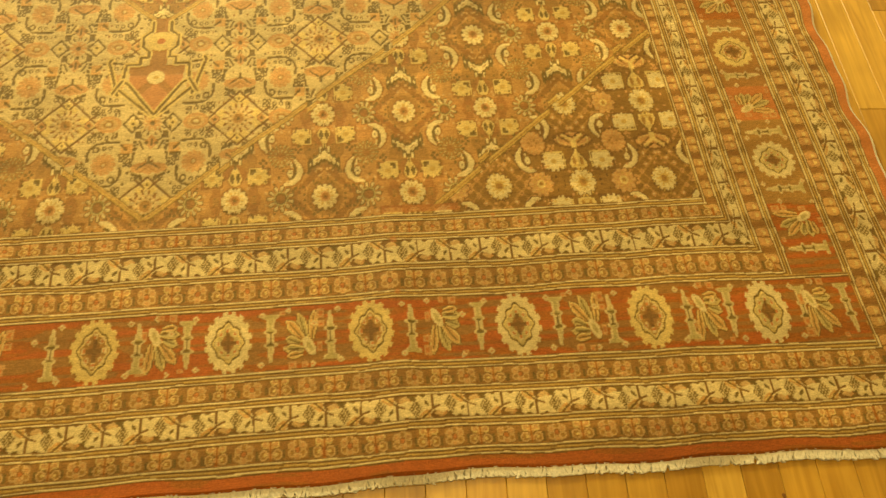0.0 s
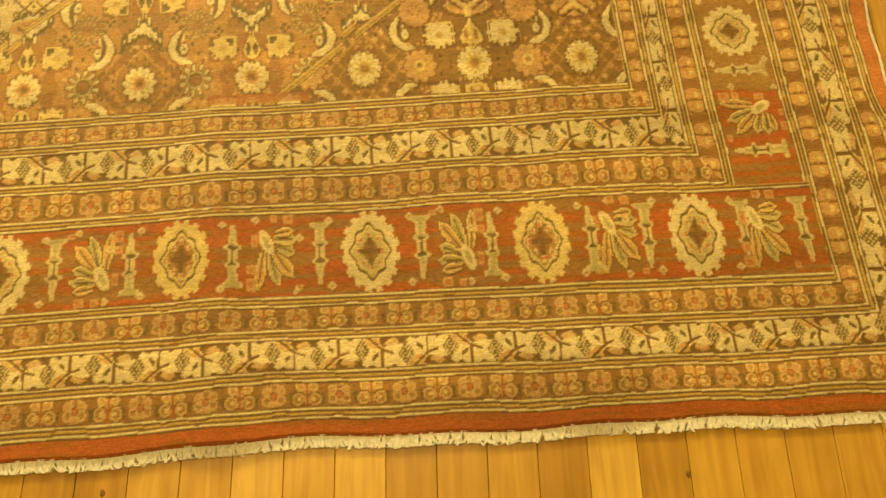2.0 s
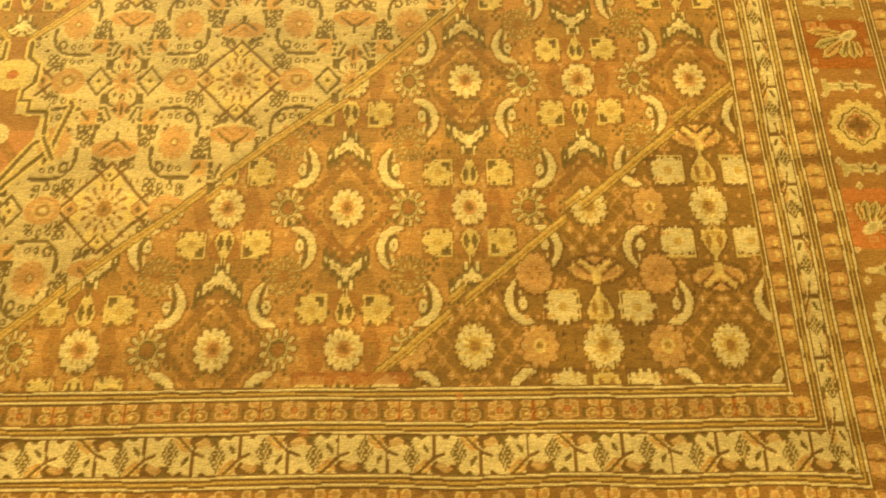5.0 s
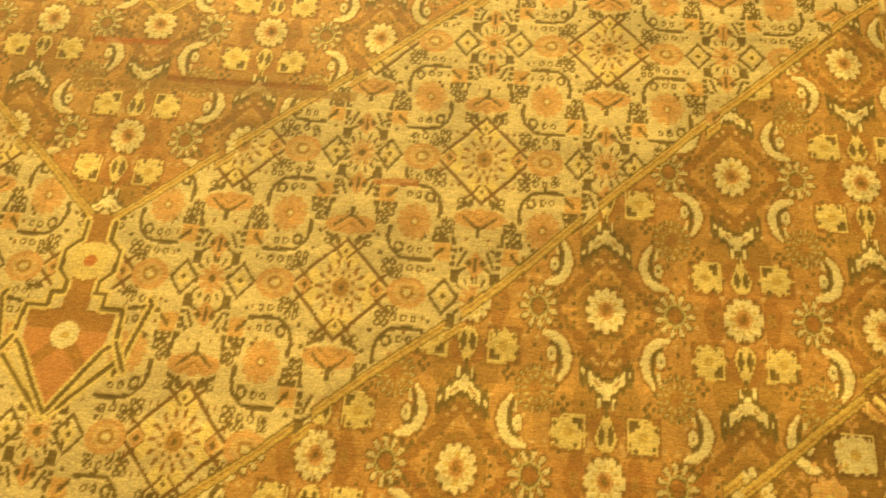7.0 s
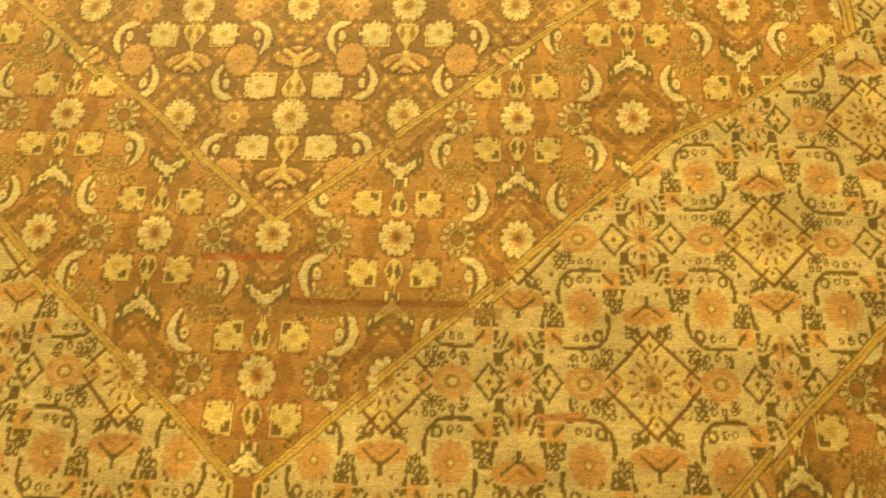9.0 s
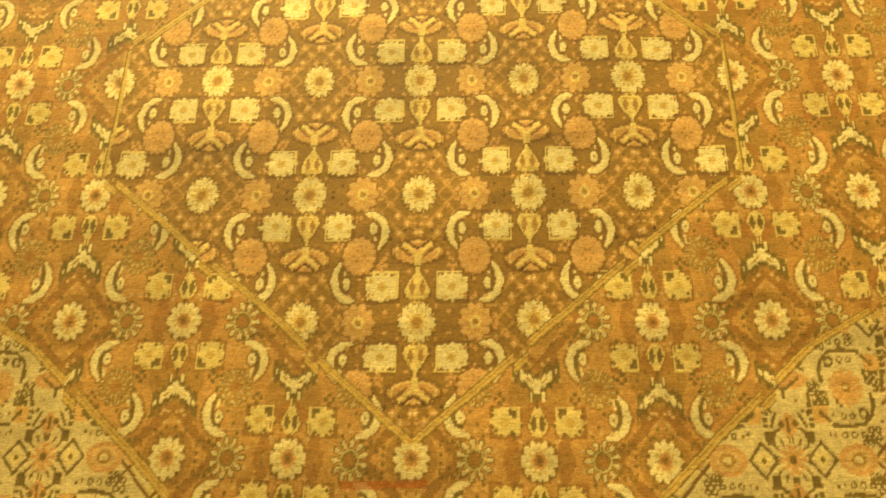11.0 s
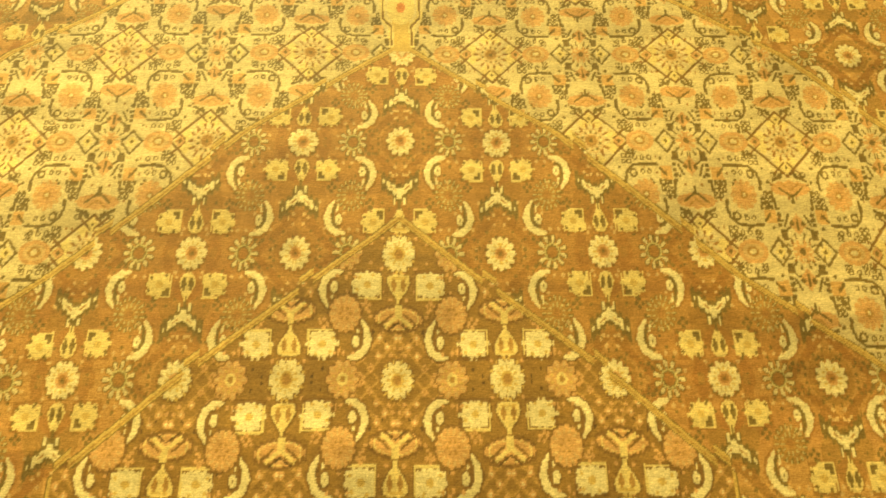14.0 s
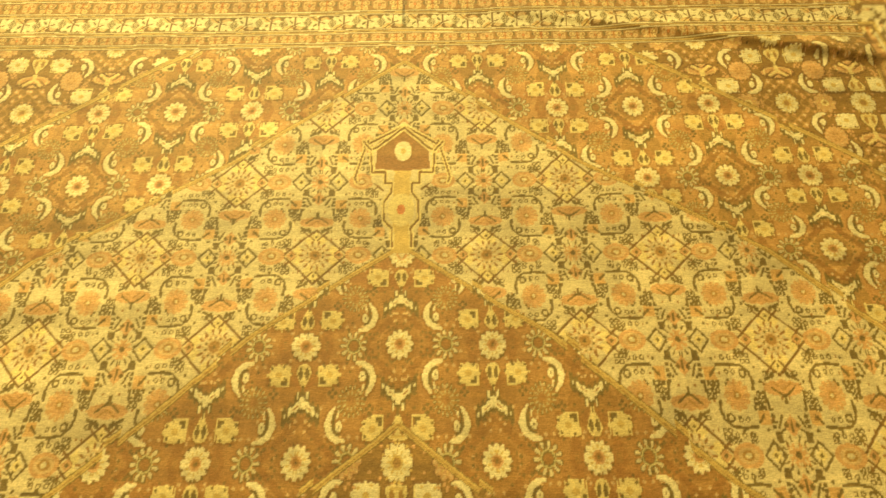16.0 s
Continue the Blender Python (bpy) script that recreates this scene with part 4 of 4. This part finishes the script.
def fringe(y_edge, way):
    """Short cotton ends, frayed and pressed together."""
    bm = bmesh.new()
    r = random.Random(5)
    x = xs[0] + 0.004
    lift = -FLOOR_Z
    while x < xs[-1] - 0.004:
        w, length, lean = r.uniform(0.0026, 0.0050), r.uniform(0.0110, 0.0130), r.uniform(-0.9, 0.9)
        if r.random() < 0.08:
            length *= 1.15
        y0 = y_edge - way * 0.005
        h0, h1 = r.uniform(0.0052, 0.0064), r.uniform(0.0040, 0.0052)
        rings = []
        for i in range(4):
            f = i / 3
            cx = x + lean * length * f * f
            cy = y0 + way * (length + 0.005) * f + drawn_out(x, y_edge)[1] - y_edge
            ww, hh = w * (1 - 0.25 * f), h0 + (h1 - h0) * f
            rings.append([bm.verts.new((cx - ww, cy, 0.0005)), bm.verts.new((cx - ww * 0.5, cy, hh)), bm.verts.new((cx + ww * 0.5, cy, hh)), bm.verts.new((cx + ww, cy, 0.0005))])
        for a, b in zip(rings, rings[1:]):
            for i in range(3):
                bm.faces.new((a[i], a[i + 1], b[i + 1], b[i]))
        bm.faces.new(rings[-1])
        x += r.uniform(0.0012, 0.0026)
    return tagged(finish("fringe", bm, COTTON, carpet), "short frayed off-white cotton fringe", kind="stuff")


fringe(ys[0], -1)
fringe(ys[-1], 1)


def selvedge(x_edge):
    """The overcast cord along a side."""
    bm = bmesh.new()
    rows = np.arange(ys[0], ys[-1], 0.008)
    ring = []
    for i, y in enumerate(rows):
        wob = drawn_out(x_edge, y)[0] - x_edge
        rad = 0.0042 * (1 + 0.12 * (i % 2))
        ring.append([bm.verts.new((x_edge + wob + rad * math.cos(a), y, 0.0048 + rad * math.sin(a))) for a in (k * math.tau / 8 for k in range(8))])
    for a, b in zip(ring, ring[1:]):
        for i in range(8):
            bm.faces.new((a[i], a[(i + 1) % 8], b[(i + 1) % 8], b[i]))
    return finish("selvedge", bm, COTTON, carpet, "pale overcast edge cord")


selvedge(xs[0])
selvedge(xs[-1])

# ---- the strip floor ----
LEAN = radians(3.2)
PLANK, GAP = 0.0618, 0.0006
floor = tagged(new("floor"), "golden varnished oak strip floor", "floor", kind="structure")
bm = bmesh.new()
box(bm, (ROOM[0], ROOM[2], FLOOR_Z - 0.05), (ROOM[1], ROOM[3], FLOOR_Z - 0.006))
finish("bed", bm, SUBFLOOR, floor, "dark joints between the strips")


def plank_points(length, w=PLANK - GAP, t=0.006, e=0.0008):
    """A strip with eased upper edges, its near left corner at the origin."""
    v = [(0, 0, -t), (w, 0, -t), (w, length, -t), (0, length, -t), (0, 0, -e), (w, 0, -e), (w, length, -e), (0, length, -e),
         (e, e, 0), (w - e, e, 0), (w - e, length - e, 0), (e, length - e, 0)]
    f = [(0, 1, 5, 4), (1, 2, 6, 5), (2, 3, 7, 6), (3, 0, 4, 7), (4, 5, 9, 8), (5, 6, 10, 9), (6, 7, 11, 10), (7, 4, 8, 11), (8, 9, 10, 11)]
    return v, f


LENGTHS = [0.6, 0.8, 1.0, 1.2, 1.5]
PLANK_MESH = {}
for length in LENGTHS:
    me = bpy.data.meshes.new("plank")
    v, f = plank_points(length - 0.0006)
    me.from_pydata(v, [], f)
    me.materials.append(WOOD)
    PLANK_MESH[length] = me

rest_v, rest_f, made = [], [], 0
turn = Matrix.Translation((0.825, -1.774, FLOOR_Z)) @ Matrix.Rotation(-LEAN, 4, "Z")
r = random.Random(11)
for i in range(-78, 46):
    y = -3.6 - r.random()
    while y < 6.6:
        length = next((k for k in r.sample(LENGTHS, 5) if i == 5 or not -0.32 < y + k < 0.07), 1.2)
        a, b = turn @ Vector((i * PLANK, y, 0)), turn @ Vector((i * PLANK + PLANK, y + length, 0))
        y += length
        if min(a.x, b.x) < ROOM[0] - 0.1 or max(a.x, b.x) > ROOM[1] + 0.1 or b.y < ROOM[2] or a.y > ROOM[3]:
            continue
        # the last strip of a row is sawn off under the wall
        whole = a.y > ROOM[2] - 0.1 and b.y < ROOM[3] + 0.1
        if a.y < ROOM[2] - 0.1:
            length -= ROOM[2] - 0.05 - a.y
            a = turn @ Vector((i * PLANK, y - length, 0))
        if b.y > ROOM[3] + 0.1:
            length -= b.y - ROOM[3] - 0.05
        under = -1.35 < min(a.x, b.x) and max(a.x, b.x) < 1.35 and a.y > -1.7 and b.y < 1.85
        near = -0.9 < a.x < 2.3 and a.y < 0.6 and b.y > -2.9 and not under
        if near and whole and made < 300:
            made += 1
            ob = new("plank", PLANK_MESH[length])
            ob.matrix_world = Matrix.Translation(a) @ Matrix.Rotation(-LEAN, 4, "Z")
            ob.parent = floor
        else:
            v, f = plank_points(length - 0.0006)
            n = len(rest_v)
            m = Matrix.Translation(a) @ Matrix.Rotation(-LEAN, 4, "Z")
            rest_v += [tuple(m @ Vector(p)) for p in v]
            rest_f += [tuple(k + n for k in q) for q in f]
me = bpy.data.meshes.new("planks_beyond")
me.from_pydata(rest_v, [], rest_f)
me.materials.append(WOOD)
ob = tagged(new("planks_beyond", me), kind="stuff")
ob.parent = floor

# a few small knots in the wood
for k, (x, y, size) in enumerate(((1.003, -1.838, 0.0028), (0.93, -1.868, 0.004), (0.30, -1.80, 0.003), (1.585, -1.02, 0.004))):
    bm = bmesh.new()
    rings = []
    for rad, z in ((1.0, 0.0004), (0.55, 0.0009), (0.0, 0.0010)):
        if rad:
            rings.append([bm.verts.new((size * rad * (1 + 0.2 * math.sin(3 * a + k)) * math.cos(a), 1.5 * size * rad * math.sin(a), z)) for a in (n * math.tau / 12 for n in range(12))])
    for n in range(12):
        bm.faces.new((rings[0][n], rings[0][(n + 1) % 12], rings[1][(n + 1) % 12], rings[1][n]))
    bm.faces.new(rings[1])
    ob = finish("wood_knot", bm, KNOT_WOOD, floor, "dark knot in the oak")
    ob.location = (x, y, FLOOR_Z)
